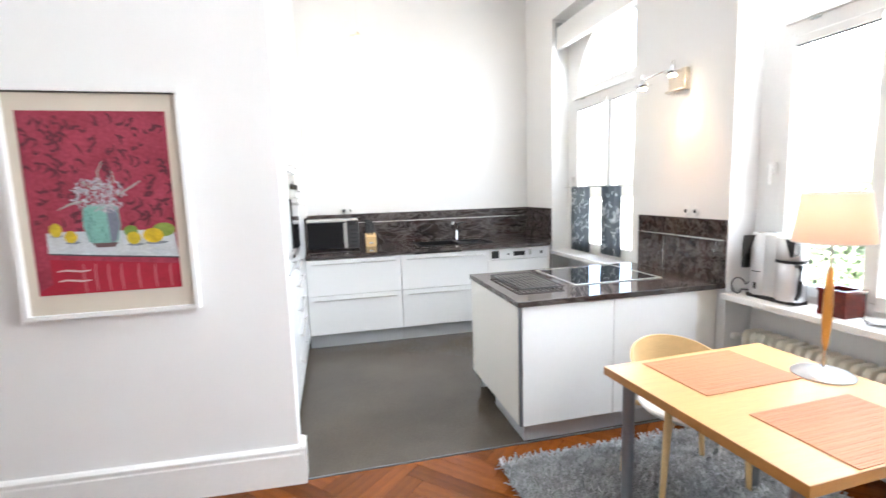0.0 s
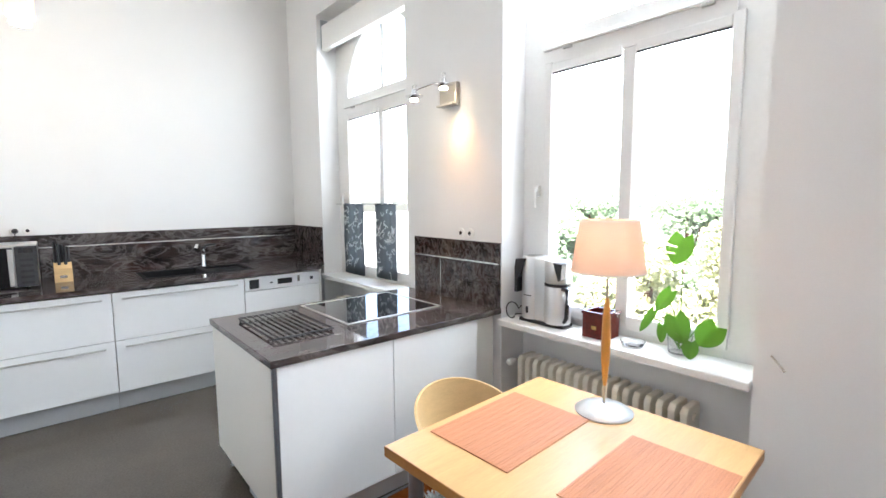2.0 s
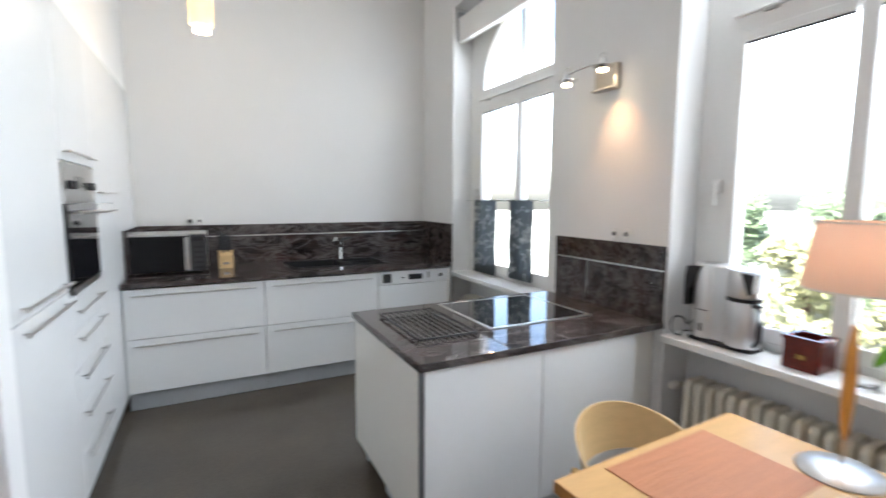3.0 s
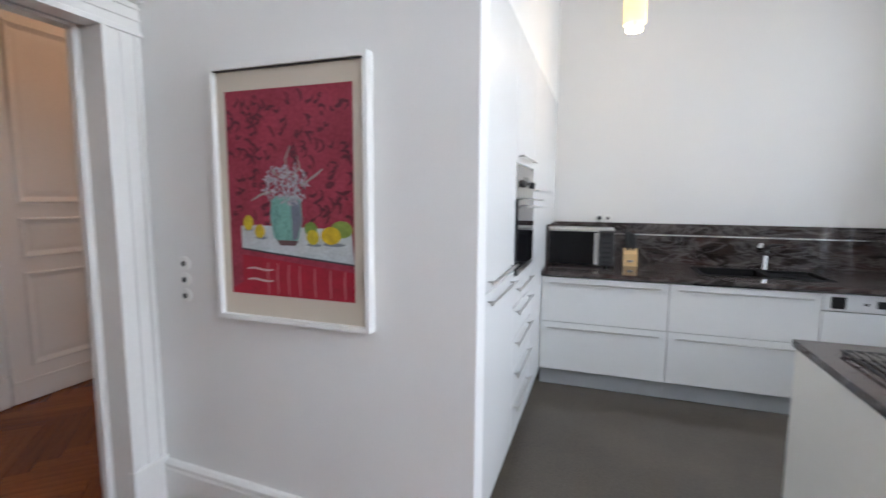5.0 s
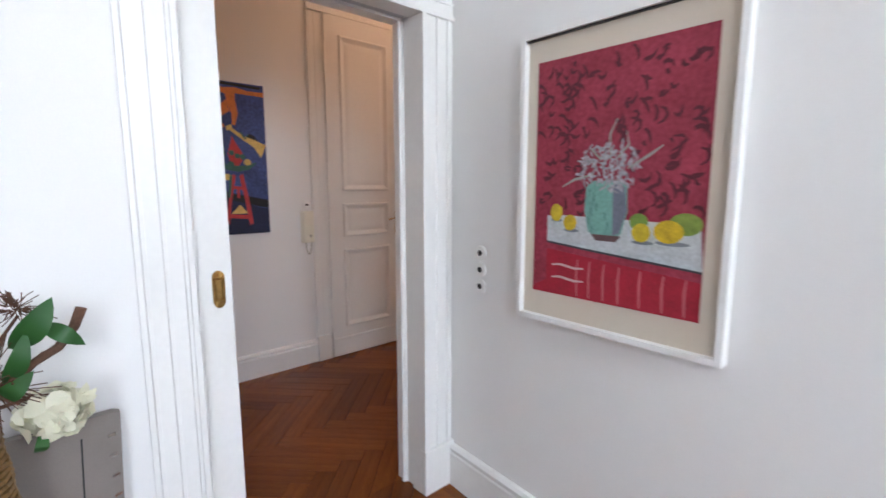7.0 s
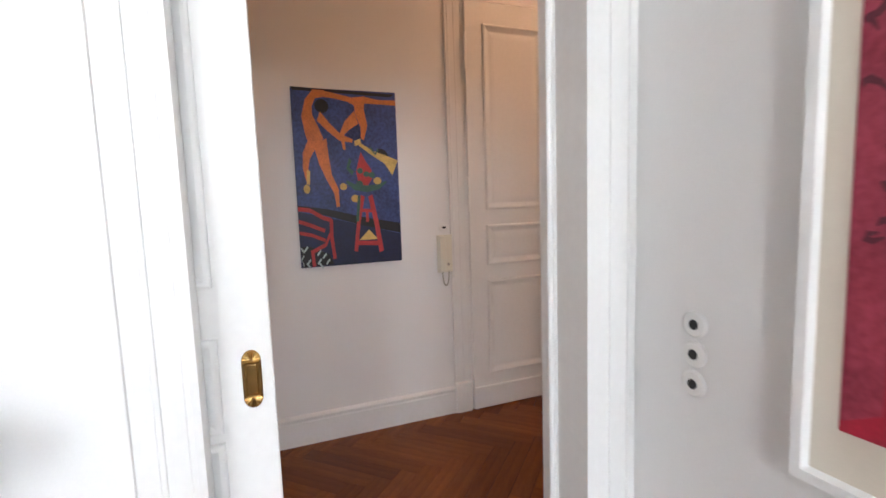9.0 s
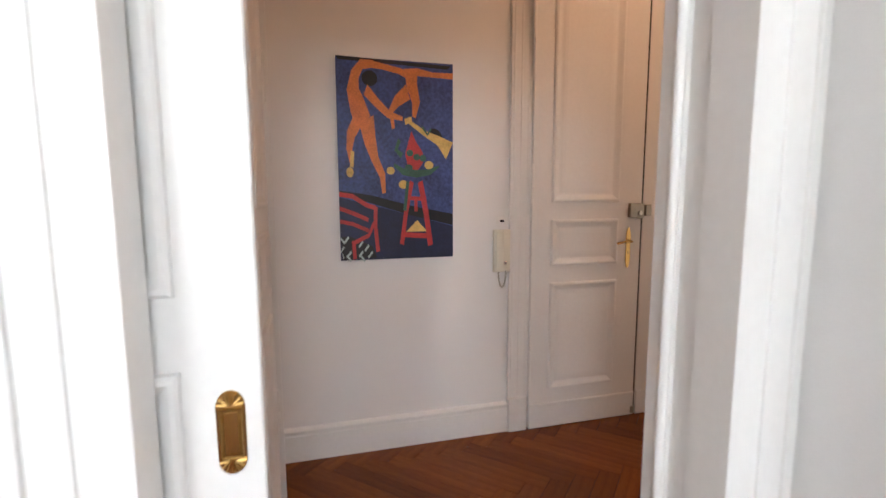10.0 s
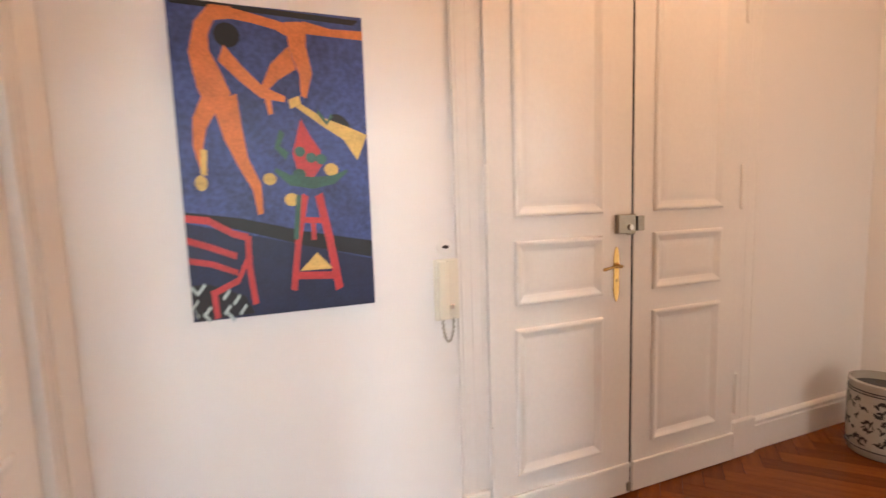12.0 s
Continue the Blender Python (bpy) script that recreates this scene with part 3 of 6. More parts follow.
def lever(parent, put, u, v, s=1, plate=0.28):
    """Brass lever handle on a waisted back plate; put(u, v, depth)."""
    pts = []
    for k in range(24):
        a = 2 * math.pi * k / 24
        w = 0.021 - 0.006 * math.cos(2 * a) ** 2
        pts.append((u + w * math.cos(a), v - 0.045 + plate / 2 * math.sin(a)))
    p = part("back_plate", slab(pts, put, 0.0, 0.006), M.brass, parent, "waisted brass handle plate", smooth=True)
    part("lever", tube([put(u, v, 0.005), put(u, v, 0.045), put(u - s * 0.012, v, 0.052), put(u - s * 0.05, v + 0.004, 0.054), put(u - s * 0.115, v - 0.008, 0.05)], [0.010, 0.008, 0.0075, 0.007, 0.008], 10), M.brass, p, smooth=True)
    part("rose", lathe([(0.016, 0.0), (0.014, 0.008)], put(u, v, 0.005), 14, "x" if abs(put(0, 0, 1)[0] - put(0, 0, 0)[0]) > 0.5 else "y"), M.brass, p, smooth=True)
    c0, c1 = put(u - 0.003, v - 0.085, 0.0061), put(u + 0.003, v - 0.068, 0.0072)
    part("keyhole", box(c0[0], c1[0], c0[1], c1[1], c0[2], c1[2]), M.black, p)
    return p


lever(ed, ond, 4.165, 1.245, 1, 0.28)
part("floor_bolt", box(DX, DX + 0.018, 4.236, 4.262, 0.02, 0.07, 0.003), M.lockm, ed)
for yy in (3.447, 5.035):
    for zz in (0.42, 1.62, 2.62):
        part("hinge", lathe([(0.0, -0.13), (0.006, -0.125), (0.011, -0.12), (0.011, 0.12), (0.006, 0.125), (0.0, 0.13)], (DX + 0.008, yy, zz), 12), M.trim, ed, "painted door hinge", smooth=True)

ec = thing("entrance_casing", (XH, 4.2, 0), "white moulded casing round the entrance door", "door frame", kind="structure")
onh = lambda u, v, d: (XH + (0.02 + d * 0.3 if d else 0.0), u, v)
part("jamb_board", casing_bar(onh, 3.4505, 3.315, 0.23, DZ), M.trim, ec)
part("jamb_board", casing_bar(onh, 5.0315, 5.225, 0.23, DZ), M.trim, ec)
part("head_board", casing_bar(lambda u, v, d: (XH + (0.02 + d * 0.5 if d else 0.0), v, u), DZ + 0.008, DZ + 0.13, 3.315, 5.225), M.trim, ec)
part("plinth_block", box(XH, XH + 0.05, 3.31, 3.442, 0, 0.23, 0.005), M.trim, ec)
part("plinth_block", box(XH, XH + 0.05, 5.04, 5.23, 0, 0.23, 0.005), M.trim, ec)

# door in the hall's south wall
sd = thing("hall_door", (-2.97, YH0, 0), "white panelled hall door with brass lever, closed", "door")
ons = lambda u, v, d: (u, YH0 + d, v)
lf = part("leaf", box(-3.53, -2.36, YH0, YH0 + 0.02, 0.008, 2.9, 0.003), M.trim, sd)
for u0, u1 in ((-3.40, -3.03), (-2.90, -2.53)):
    for v0, v1 in ((0.25, 1.02), (1.12, 1.40), (1.51, 2.75)):
        part("panel_moulding", panel_mould(lambda u, v, d: (u, YH0 + 0.02 + d, v), u0, u1, v0, v1, 0.015, 0.046), M.trim, lf)
lever(sd, lambda u, v, d: (u, YH0 + 0.02 + d, v), -2.37, 1.245, 1, 0.10)
for zz in (0.48, 2.1):
    part("hinge", lathe([(0.0, -0.12), (0.011, -0.11), (0.011, -0.002), (0.007, 0.0), (0.011, 0.002), (0.011, 0.11), (0.0, 0.12)], (-3.54, YH0 + 0.024, zz), 12), M.trim, sd, "painted door hinge", smooth=True)
hc = thing("hall_door_casing", (-2.97, YH0, 0), "white moulded casing round the hall door", "door frame", kind="structure")
part("jamb_board", casing_bar(lambda u, v, d: (u, YH0 + d * 1.3, v), -3.55, -3.69, 0, 2.91), M.trim, hc)
part("jamb_board", casing_bar(lambda u, v, d: (u, YH0 + d * 1.3, v), -2.34, -2.21, 0, 2.91), M.trim, hc)
part("head_board", casing_bar(lambda u, v, d: (v, YH0 + d * 1.3, u), 2.91, 3.05, -3.69, -2.21), M.trim, hc)


# ---- kitchen ----
def bar_handle(parent, p0, p1, out, r=0.006):
    """A steel bar handle on two posts; out is the way it stands off."""
    p0, p1, out = Vector(p0), Vector(p1), Vector(out)
    h = part("handle", tube([p0 + out, p1 + out], r, 8), M.steel, parent, "slim steel bar handle", smooth=True)
    d = (p1 - p0).normalized() * 0.05
    part("handle_post", tube([p0 + d, p0 + d + out], r * 0.8, 6), M.steel, h)
    part("handle_post", tube([p1 - d, p1 - d + out], r * 0.8, 6), M.steel, h)


YF = 5.225         # fronts of the back run
PL = 0.15          # plinth height
WT0, WT1 = 0.885, 0.92
BT0, BT1 = 0.945, 0.98   # the back run stands a little higher


def drawer_unit(x0, x1, label):
    u = thing("drawer_unit", ((x0 + x1) / 2, 5.5, 0), label, "kitchen cabinet", "kitchen base units")
    part("body", box(x0 + 0.002, x1 - 0.002, YF + 0.022, YK - 0.002, PL, 0.795), M.side, u)
    part("plinth", box(x0, x1, YF + 0.06, YF + 0.075, 0.002, PL - 0.004), M.plinth, u, "brushed grey plinth board")
    for z0, z1 in ((PL, 0.555), (0.56, 0.93)):
        dr = part("drawer_front", box(x0 + 0.002, x1 - 0.002, YF, YF + 0.02, z0, z1, 0.0015), M.cab, u)
        bar_handle(dr, (x0 + 0.06, YF, z1 - 0.045), (x1 - 0.06, YF, z1 - 0.045), (0, -0.028, 0))
    return u


drawer_unit(XE + 0.005, 0.735, "wide white glossy drawer unit with steel bar handles")
drawer_unit(0.737, 1.70, "wide white glossy drawer unit below the sink")
dw = thing("dishwasher", (2.07, 5.5, 0), "built-in dishwasher with steel control panel and white front", "dishwasher")
part("body", box(1.704, 2.42, YF + 0.022, YK - 0.002, PL, 0.795), M.side, dw)
part("plinth", box(1.702, 2.45, YF + 0.06, YF + 0.075, 0.002, PL - 0.004), M.plinth, dw)
part("door", box(1.704, 2.418, YF, YF + 0.02, PL, 0.805, 0.0015), M.cab, dw)
cp = part("control_panel", box(1.704, 2.418, YF - 0.003, YF + 0.02, 0.81, 0.933, 0.002), mat("pale_brushed_steel", (0.78, 0.78, 0.78), 0.5, 0.5, vary=0.04, fine=200, bump=0.02), dw, "brushed steel control panel")
for x0, x1, z0, z1, m in ((1.745, 1.83, 0.828, 0.91, M.black), (2.0, 2.14, 0.845, 0.895, M.black), (1.93, 1.955, 0.86, 0.875, M.black), (2.19, 2.215, 0.85, 0.905, M.alum), (2.32, 2.35, 0.855, 0.885, M.black)):
    part("control", box(x0, x1, YF - 0.006, YF - 0.003, z0, z1, 0.001), m, cp)
whole("end_panel", box(2.422, 2.44, YF, YK - 0.002, 0, BT0 - 0.001, 0.001), M.side, "pale grey end panel beside the dishwasher", "end panel")

# worktop of the back run with the sink cut in
WX0, WX1, WY0 = XE + 0.004, XW - 0.001, YF - 0.025
SX0, SX1, SY0, SY1 = 0.98, 1.86, 5.44, 5.90


def plate(xs, ys, z0, z1, skip=()):
    """A slab over a grid of cells, with some cells cut out."""
    bm = bmesh.new()
    V = {}
    at = lambda i, j: V.setdefault((i, j), bm.verts.new((xs[i], ys[j], z1)) if (i, j) not in V else V[(i, j)])
    for i in range(len(xs) - 1):
        for j in range(len(ys) - 1):
            if (i, j) not in skip:
                bm.faces.new((at(i, j), at(i + 1, j), at(i + 1, j + 1), at(i, j + 1)))
    g = bmesh.ops.extrude_face_region(bm, geom=list(bm.faces))
    bmesh.ops.translate(bm, verts=[v for v in g["geom"] if isinstance(v, bmesh.types.BMVert)], vec=(0, 0, z0 - z1))
    return bm


whole("worktop", plate([WX0, SX0, SX1, 2.44, WX1], [WY0, SY0 - 0.005, SY0, SY1, YK - 0.002], BT0, BT1, {(1, 2), (3, 0)}), M.stone, "polished brown granite worktop along the back wall", "worktop")
sk = thing("sink", (1.42, 5.67, BT1), "black composite sink with drainer set in the worktop", "sink")
bm = bmesh.new()
for a, b, c, d in ((SX0, SX1, SY0, SY0 + 0.03), (SX0, SX1, SY1 - 0.03, SY1), (SX0, SX0 + 0.03, SY0 + 0.03, SY1 - 0.03), (SX1 - 0.03, SX1, SY0 + 0.03, SY1 - 0.03), (1.46, 1.52, SY0 + 0.03, SY1 - 0.03)):
    bx(bm, a, b, c, d, 0.92, BT1 + 0.006, 0.004)
part("rim", bm, M.sinkm, sk)
part("bowl", bx(bx(bx(bx(box(SX0 + 0.03, 1.46, SY0 + 0.03, SY1 - 0.03, 0.8, 0.81), SX0 + 0.02, SX0 + 0.03, SY0 + 0.03, SY1 - 0.03, 0.8, 0.92), 1.46, 1.47, SY0 + 0.03, SY1 - 0.03, 0.8, 0.92), SX0 + 0.03, 1.46, SY0 + 0.02, SY0 + 0.03, 0.8, 0.92), SX0 + 0.03, 1.46, SY1 - 0.03, SY1 - 0.02, 0.8, 0.92), M.sinkm, sk)
part("drainer", box(1.52, SX1 - 0.03, SY0 + 0.03, SY1 - 0.03, 0.95, 0.965), M.sinkm, sk)
part("small_bowl", lathe([(0.0, 0.0), (0.09, 0.0), (0.11, 0.004), (0.12, 0.012), (0.105, 0.012), (0.09, 0.004), (0.0, 0.003)], (1.68, 5.66, 0.965), 24), M.sinkm, sk, smooth=True)
fa = thing("faucet", (1.50, 5.92, BT1), "single-lever chrome kitchen faucet with black lever", "faucet")
part("base", lathe([(0.026, 0.0), (0.026, 0.02), (0.022, 0.03), (0.022, 0.16), (0.019, 0.175), (0.0, 0.18)], (1.50, 5.93, BT1), 20), M.chrome, fa, smooth=True)
part("spout", tube([(1.50, 5.92, 1.11), (1.47, 5.86, 1.16), (1.43, 5.78, 1.205), (1.40, 5.72, 1.21), (1.385, 5.69, 1.18)], [0.014, 0.014, 0.015, 0.017, 0.017], 12), M.chrome, fa, smooth=True)
part("lever", tube([(1.50, 5.93, 1.16), (1.53, 5.92, 1.19), (1.61, 5.90, 1.2)], [0.016, 0.014, 0.009], 10), M.black, fa, "black lever", smooth=True)
fa.location.x += 0.045

# granite splash backs with an aluminium rail
for nm, bm, rail in (("splashback", box(WX0 + 0.02, XW - 0.021, YK - 0.02, YK - 0.001, BT1, 1.345, 0.001), box(WX0 + 0.02, XW - 0.03, YK - 0.026, YK - 0.0195, 1.232, 1.244)),
                     ("splashback", box(XW - 0.02, XW - 0.001, N2[1] + 0.002, YK - 0.001, BT1, 1.345, 0.001), None),
                     ("splashback", box(XW - 0.02, XW - 0.001, 2.952, 3.832, WT1, 1.34, 0.001), box(XW - 0.026, XW - 0.0195, 2.952, 3.832, 1.20, 1.211))):
    sp = whole(nm, bm, M.stone, "polished brown granite splashback with a thin metal rail", "splashback", "granite splashbacks")
    if rail:
        part("rail", rail, M.alum, sp, "thin aluminium rail")
        if sp.dimensions.x < 0.1:
            part("seam", box(XW - 0.0206, XW - 0.0195, 3.52, 3.525, WT1 + 0.001, 1.199), M.alum, sp, "pale joint between the slabs")
whole("splashback", box(WX0, WX0 + 0.018, YF + 0.25, YK - 0.001, BT1, 1.345, 0.001), M.stone, "short granite splashback beside the tall cabinet", "splashback", "granite splashbacks")

# tall cabinets
TZ = 2.50


def tall_unit(y0, y1, label):
    u = thing("tall_cabinet", (-0.5, (y0 + y1) / 2, 0), label, "kitchen cabinet", "tall kitchen cabinets")
    part("body", box(-0.855, XE - 0.021, y0 + 0.002, y1 - 0.002, 0.12, TZ), M.side, u)
    part("plinth", box(XE - 0.06, XE - 0.045, y0, y1, 0.002, 0.118), M.plinth, u)
    return u


def tall_front(u, y0, y1, z0, z1, hz=None, name="door"):
    d = part(name, box(XE - 0.02, XE, y0 + 0.002, y1 - 0.002, z0, z1, 0.0015), M.cab, u)
    if hz:
        bar_handle(d, (XE, y0 + (0.19 if y0 < 3.5 else 0.04), hz), (XE, y1 - 0.04, hz), (0.03, 0, 0), 0.006)
    return d


u = tall_unit(3.11, 3.965, "tall white pantry cabinet with steel bar handles")
tall_front(u, 3.11, 3.965, 0.12, 1.155, 1.115)
tall_front(u, 3.11, 3.965, 1.16, TZ, 1.205)
u = tall_unit(3.967, 4.625, "tall white oven cabinet with drawers below")
for k, (z0, z1, hz) in enumerate(((0.12, 0.35, 0.315), (0.354, 0.56, 0.525), (0.564, 0.75, 0.715), (0.754, 0.94, 0.905), (0.944, 1.12, 1.04))):
    tall_front(u, 3.967, 4.625, z0, z1, hz, "drawer_front")
tall_front(u, 3.967, 4.625, 1.77, TZ, 1.81)
ov = thing("oven", (XE, 4.295, 1.14), "built-in steel and black glass oven with dials", "oven")
part("fascia", box(XE - 0.3, XE + 0.004, 3.99, 4.60, 1.57, 1.755, 0.002), M.steel, ov, "steel control fascia")
part("door", box(XE - 0.3, XE + 0.012, 3.99, 4.60, 1.13, 1.565, 0.003), M.blackglass, ov, "black glass oven door")
part("door_trim", box(XE + 0.012, XE + 0.014, 3.99, 4.60, 1.13, 1.16), M.steel, ov)
bar_handle(ov, (XE + 0.012, 4.03, 1.52), (XE + 0.012, 4.565, 1.52), (0.04, 0, 0), 0.009)
part("display", box(XE + 0.004, XE + 0.006, 4.20, 4.39, 1.65, 1.70), M.blackglass, ov)
for yy in (4.06, 4.15, 4.45, 4.54):
    part("dial", lathe([(0.022, 0.0), (0.02, 0.02), (0.0, 0.022)], (XE + 0.004, yy, 1.655), 16, "x"), M.black, ov, smooth=True)
u = tall_unit(4.627, 5.175, "tall white refrigerator cabinet with two doors")
tall_front(u, 4.627, 5.175, 0.12, 1.555, 1.51)
tall_front(u, 4.627, 5.175, 1.56, TZ, 1.625)
u = tall_unit(5.177, YK - 0.003, "tall white corner cabinet beside the worktop")
part("side_panel", box(XE - 0.02, XE - 0.001, 5.179, YK - 0.005, 0.99, TZ), M.cab, u)
part("side_panel", box(XE - 0.02, XE - 0.001, 5.179, YK - 0.005, 0.12, 0.985), M.cab, u)

setting("wall_bulkhead", box(-0.86, XE - 0.004, YP + 0.12, YK, TZ + 0.002, H), M.paint, "white plastered bulkhead over the tall cabinets", "wall")

# island
IX0, IX1, IY0, IY1 = 1.10, XW - 0.001, 2.945, 3.935
isl = thing("island_unit", (1.7, 3.4, 0), "white kitchen peninsula cabinet with grey plinth", "kitchen cabinet")
part("body", box(IX0 + 0.032, 2.40, IY0 + 0.032, IY1 - 0.03, 0.13, WT0 - 0.001), M.side, isl)
part("side_panel", box(IX0 + 0.012, IX0 + 0.03, IY0 + 0.034, IY1 - 0.012, 0.13, WT0 - 0.001, 0.001), M.side, isl, "pale side panel")
part("corner_strip", box(IX0 + 0.012, IX0 + 0.03, IY0 + 0.012, IY0 + 0.0335, 0.13, WT0 - 0.001, 0.001), M.legm, isl, "dark grey corner edging")
for x0, x1 in ((IX0 + 0.0315, 1.748), (1.752, 2.37)):
    part("front_panel", box(x0, x1, IY0 + 0.012, IY0 + 0.031, 0.13, WT0 - 0.002, 0.0015), M.cab, isl)
part("filler", box(2.402, IX1 - 0.01, IY0 + 0.06, IY0 + 0.075, 0.0, WT0 - 0.001), M.side, isl)
part("plinth", box(IX0 + 0.06, 2.40, IY0 + 0.07, IY0 + 0.085, 0.002, 0.126), M.plinth, isl)
part("plinth", box(IX0 + 0.06, IX0 + 0.075, IY0 + 0.0855, IY1 - 0.4, 0.002, 0.126), M.plinth, isl)
part("plinth", box(IX0 + 0.06, 2.40, IY1 - 0.08, IY1 - 0.065, 0.002, 0.126), M.plinth, isl)
whole("island_worktop", box(IX0, IX1, IY0, IY1, WT0, WT1, 0.003, 2), M.stone, "polished brown granite worktop on the peninsula", "worktop")
hb = thing("hob", (1.98, 3.5, WT1), "black glass ceramic hob with steel rim", "hob")
part("glass", box(1.655, 2.315, 3.262, 3.862, WT1, WT1 + 0.005, 0.001), M.blackglass, hb)
bm = bmesh.new()
for a, b, c, d in ((1.64, 2.33, 3.247, 3.263), (1.64, 2.33, 3.861, 3.877), (1.64, 1.656, 3.263, 3.861), (2.314, 2.33, 3.263, 3.861)):
    bx(bm, a, b, c, d, WT1 + 0.0005, WT1 + 0.007, 0.001)
part("rim", bm, M.steel, hb)
rk = thing("wire_rack", (1.42, 3.5, WT1), "dark wire oven rack lying on the worktop", "wire rack")
zr = WT1 + 0.017
part("rack_frame", tube([(1.215, 3.20, zr), (1.53, 3.20, zr), (1.53, 3.745, zr), (1.215, 3.745, zr), (1.215, 3.20, zr)], 0.006, 8), M.graphite, rk, smooth=True)
for k in range(8):
    xx = 1.25 + k * 0.035
    part("wire", tube([(xx, 3.20, zr), (xx, 3.745, zr)], 0.0062, 8), M.rackm, rk, smooth=True)
for yy in (3.30, 3.62):
    part("cross_bar", tube([(1.215, yy, zr - 0.006), (1.53, yy, zr - 0.006)], 0.0035, 6), M.graphite, rk)
for xx in (1.215, 1.53):
    for yy in (3.22, 3.725):
        part("foot", tube([(xx, yy, zr), (xx, yy, WT1 + 0.001)], 0.006, 8), M.graphite, rk)

# on the back worktop
mw = thing("microwave", (0.05, 5.66, BT1), "steel microwave oven with dark glass door", "microwave")
part("body", box(-0.212, 0.335, 5.56, 5.93, BT1 + 0.012, 1.31, 0.006, 2), M.steel, mw)
dr = part("door", box(-0.207, 0.20, 5.54, 5.56, BT1 + 0.02, 1.29, 0.004), M.mwglass, mw, "dark glass door")
part("door_handle", box(0.172, 0.202, 5.515, 5.54, BT1 + 0.03, 1.28, 0.005, 2), M.steel, dr)
cpn = part("control_panel", box(0.21, 0.333, 5.542, 5.56, BT1 + 0.018, 1.30, 0.003), M.graphite, mw)
for k in range(5):
    part("button", box(0.235, 0.31, 5.538, 5.542, 1.02 + k * 0.042, 1.04 + k * 0.042, 0.002), M.black, cpn)
part("display", box(0.232, 0.312, 5.539, 5.542, 1.25, 1.285), M.blackglass, cpn)
for xx in (-0.17, 0.27):
    for yy in (5.6, 5.9):
        part("foot", lathe([(0.012, 0.0), (0.012, 0.013)], (xx, yy, BT1), 10), M.black, mw)
kb = thing("knife_block", (0.47, 5.80, BT1), "light wooden knife block with black handled knives", "knife block")
part("block", slab([(5.74, BT1), (5.88, BT1), (5.90, 1.12), (5.83, 1.135), (5.74, 1.09)], lambda u, v, d: (d, u, v), 0.42, 0.535), M.birch, kb)
for k in range(5):
    xk = 0.435 + k * 0.021
    kn = part("knife_handle", tube([(xk, 5.83 - 0.03 * (k % 2), 1.11), (xk, 5.85 - 0.03 * (k % 2), 1.30 - 0.012 * k)], 0.0115, 8), M.black, kb, smooth=True)
part("label_plate", box(0.455, 0.5, 5.737, 5.741, 1.015, 1.035), M.alum, kb)


def socket(at, axis, label, group):
    """A round white flush socket with a dark well."""
    s = thing("wall_socket", at, label, "socket", group)
    sg = -1
    prof = [(0.034, 0.0), (0.034, sg * 0.006), (0.03, sg * 0.010), (0.0, sg * 0.010)]
    part("plate", lathe(prof, at, 24, axis), M.trim, s, smooth=True)
    p2 = Vector(at) + Vector((sg * 0.0102, 0, 0) if axis == "x" else (0, sg * 0.0102, 0))
    part("well", lathe([(0.0135, 0.0), (0.013, sg * 0.001), (0.0, sg * 0.001)], p2, 20, axis), M.black, s, "dark socket well", smooth=True)
    return s


socket((0.20, YK - 0.001, 1.385), "y", "round white double socket over the splashback", "kitchen sockets")
socket((0.278, YK - 0.001, 1.385), "y", "round white double socket over the splashback", "kitchen sockets")
socket((XW - 0.001, 3.318, 1.388), "x", "round white socket over the granite splashback", "kitchen sockets")
socket((XW - 0.001, 3.228, 1.388), "x", "round white socket over the granite splashback", "kitchen sockets")
pg = thing("power_plug", (0.20, YK - 0.012, 1.385), "black power plug with cord in the kitchen socket", "plug")
part("plug_body", lathe([(0.021, 0.0), (0.021, -0.018), (0.012, -0.034), (0.0, -0.035)], (0.20, YK - 0.0125, 1.385), 16, "y"), M.black, pg, smooth=True)
part("cord", tube([(0.20, YK - 0.04, 1.383), (0.20, YK - 0.06, 1.36), (0.205, YK - 0.055, 1.29), (0.22, YK - 0.06, 1.15), (0.22, YK - 0.08, 1.0)], 0.004, 7), M.black, pg, smooth=True)
for zz in (1.25, 1.172, 1.094):
    socket((-1.655, wall_y(-1.655) - 0.001, zz), "y", "round white switch plate, one of a column of three", "switch column")


# ---- dining corner ----
rot = radians(2.4)


def tb(u, v, z):
    """From the table's own axes to the room."""
    c, s = math.cos(rot), math.sin(rot)
    return (1.738 + u * c - v * s, 1.855 + u * s + v * c, z + 0.012)


tab = thing("dining_table", (1.732, 1.855, 0), "square beech dining table with grey metal legs", "table")
a = 0.46
part("tabletop", slab([(-a, -a), (a, -a), (a, a), (-a, a)], tb, 0.716, 0.74), M.beech, tab)
eb = bmesh.new()
for p in ([(-a - 0.003, -a - 0.003), (a + 0.003, -a - 0.003), (a + 0.003, -a), (-a - 0.003, -a)], [(-a - 0.003, a), (a + 0.003, a), (a + 0.003, a + 0.003), (-a - 0.003, a + 0.003)], [(-a - 0.003, -a), (-a, -a), (-a, a), (-a - 0.003, a)], [(a, -a), (a + 0.003, -a), (a + 0.003, a), (a, a)]):
    slab(p, tb, 0.702, 0.7395, eb)
part("edge_band", eb, M.beech_edge, tab, "darker wooden edge band")
part("under_frame", slab([(-a + 0.09, -a + 0.09), (a - 0.09, -a + 0.09), (a - 0.09, a - 0.09), (-a + 0.09, a - 0.09)], tb, 0.69, 0.716), M.legm, tab)
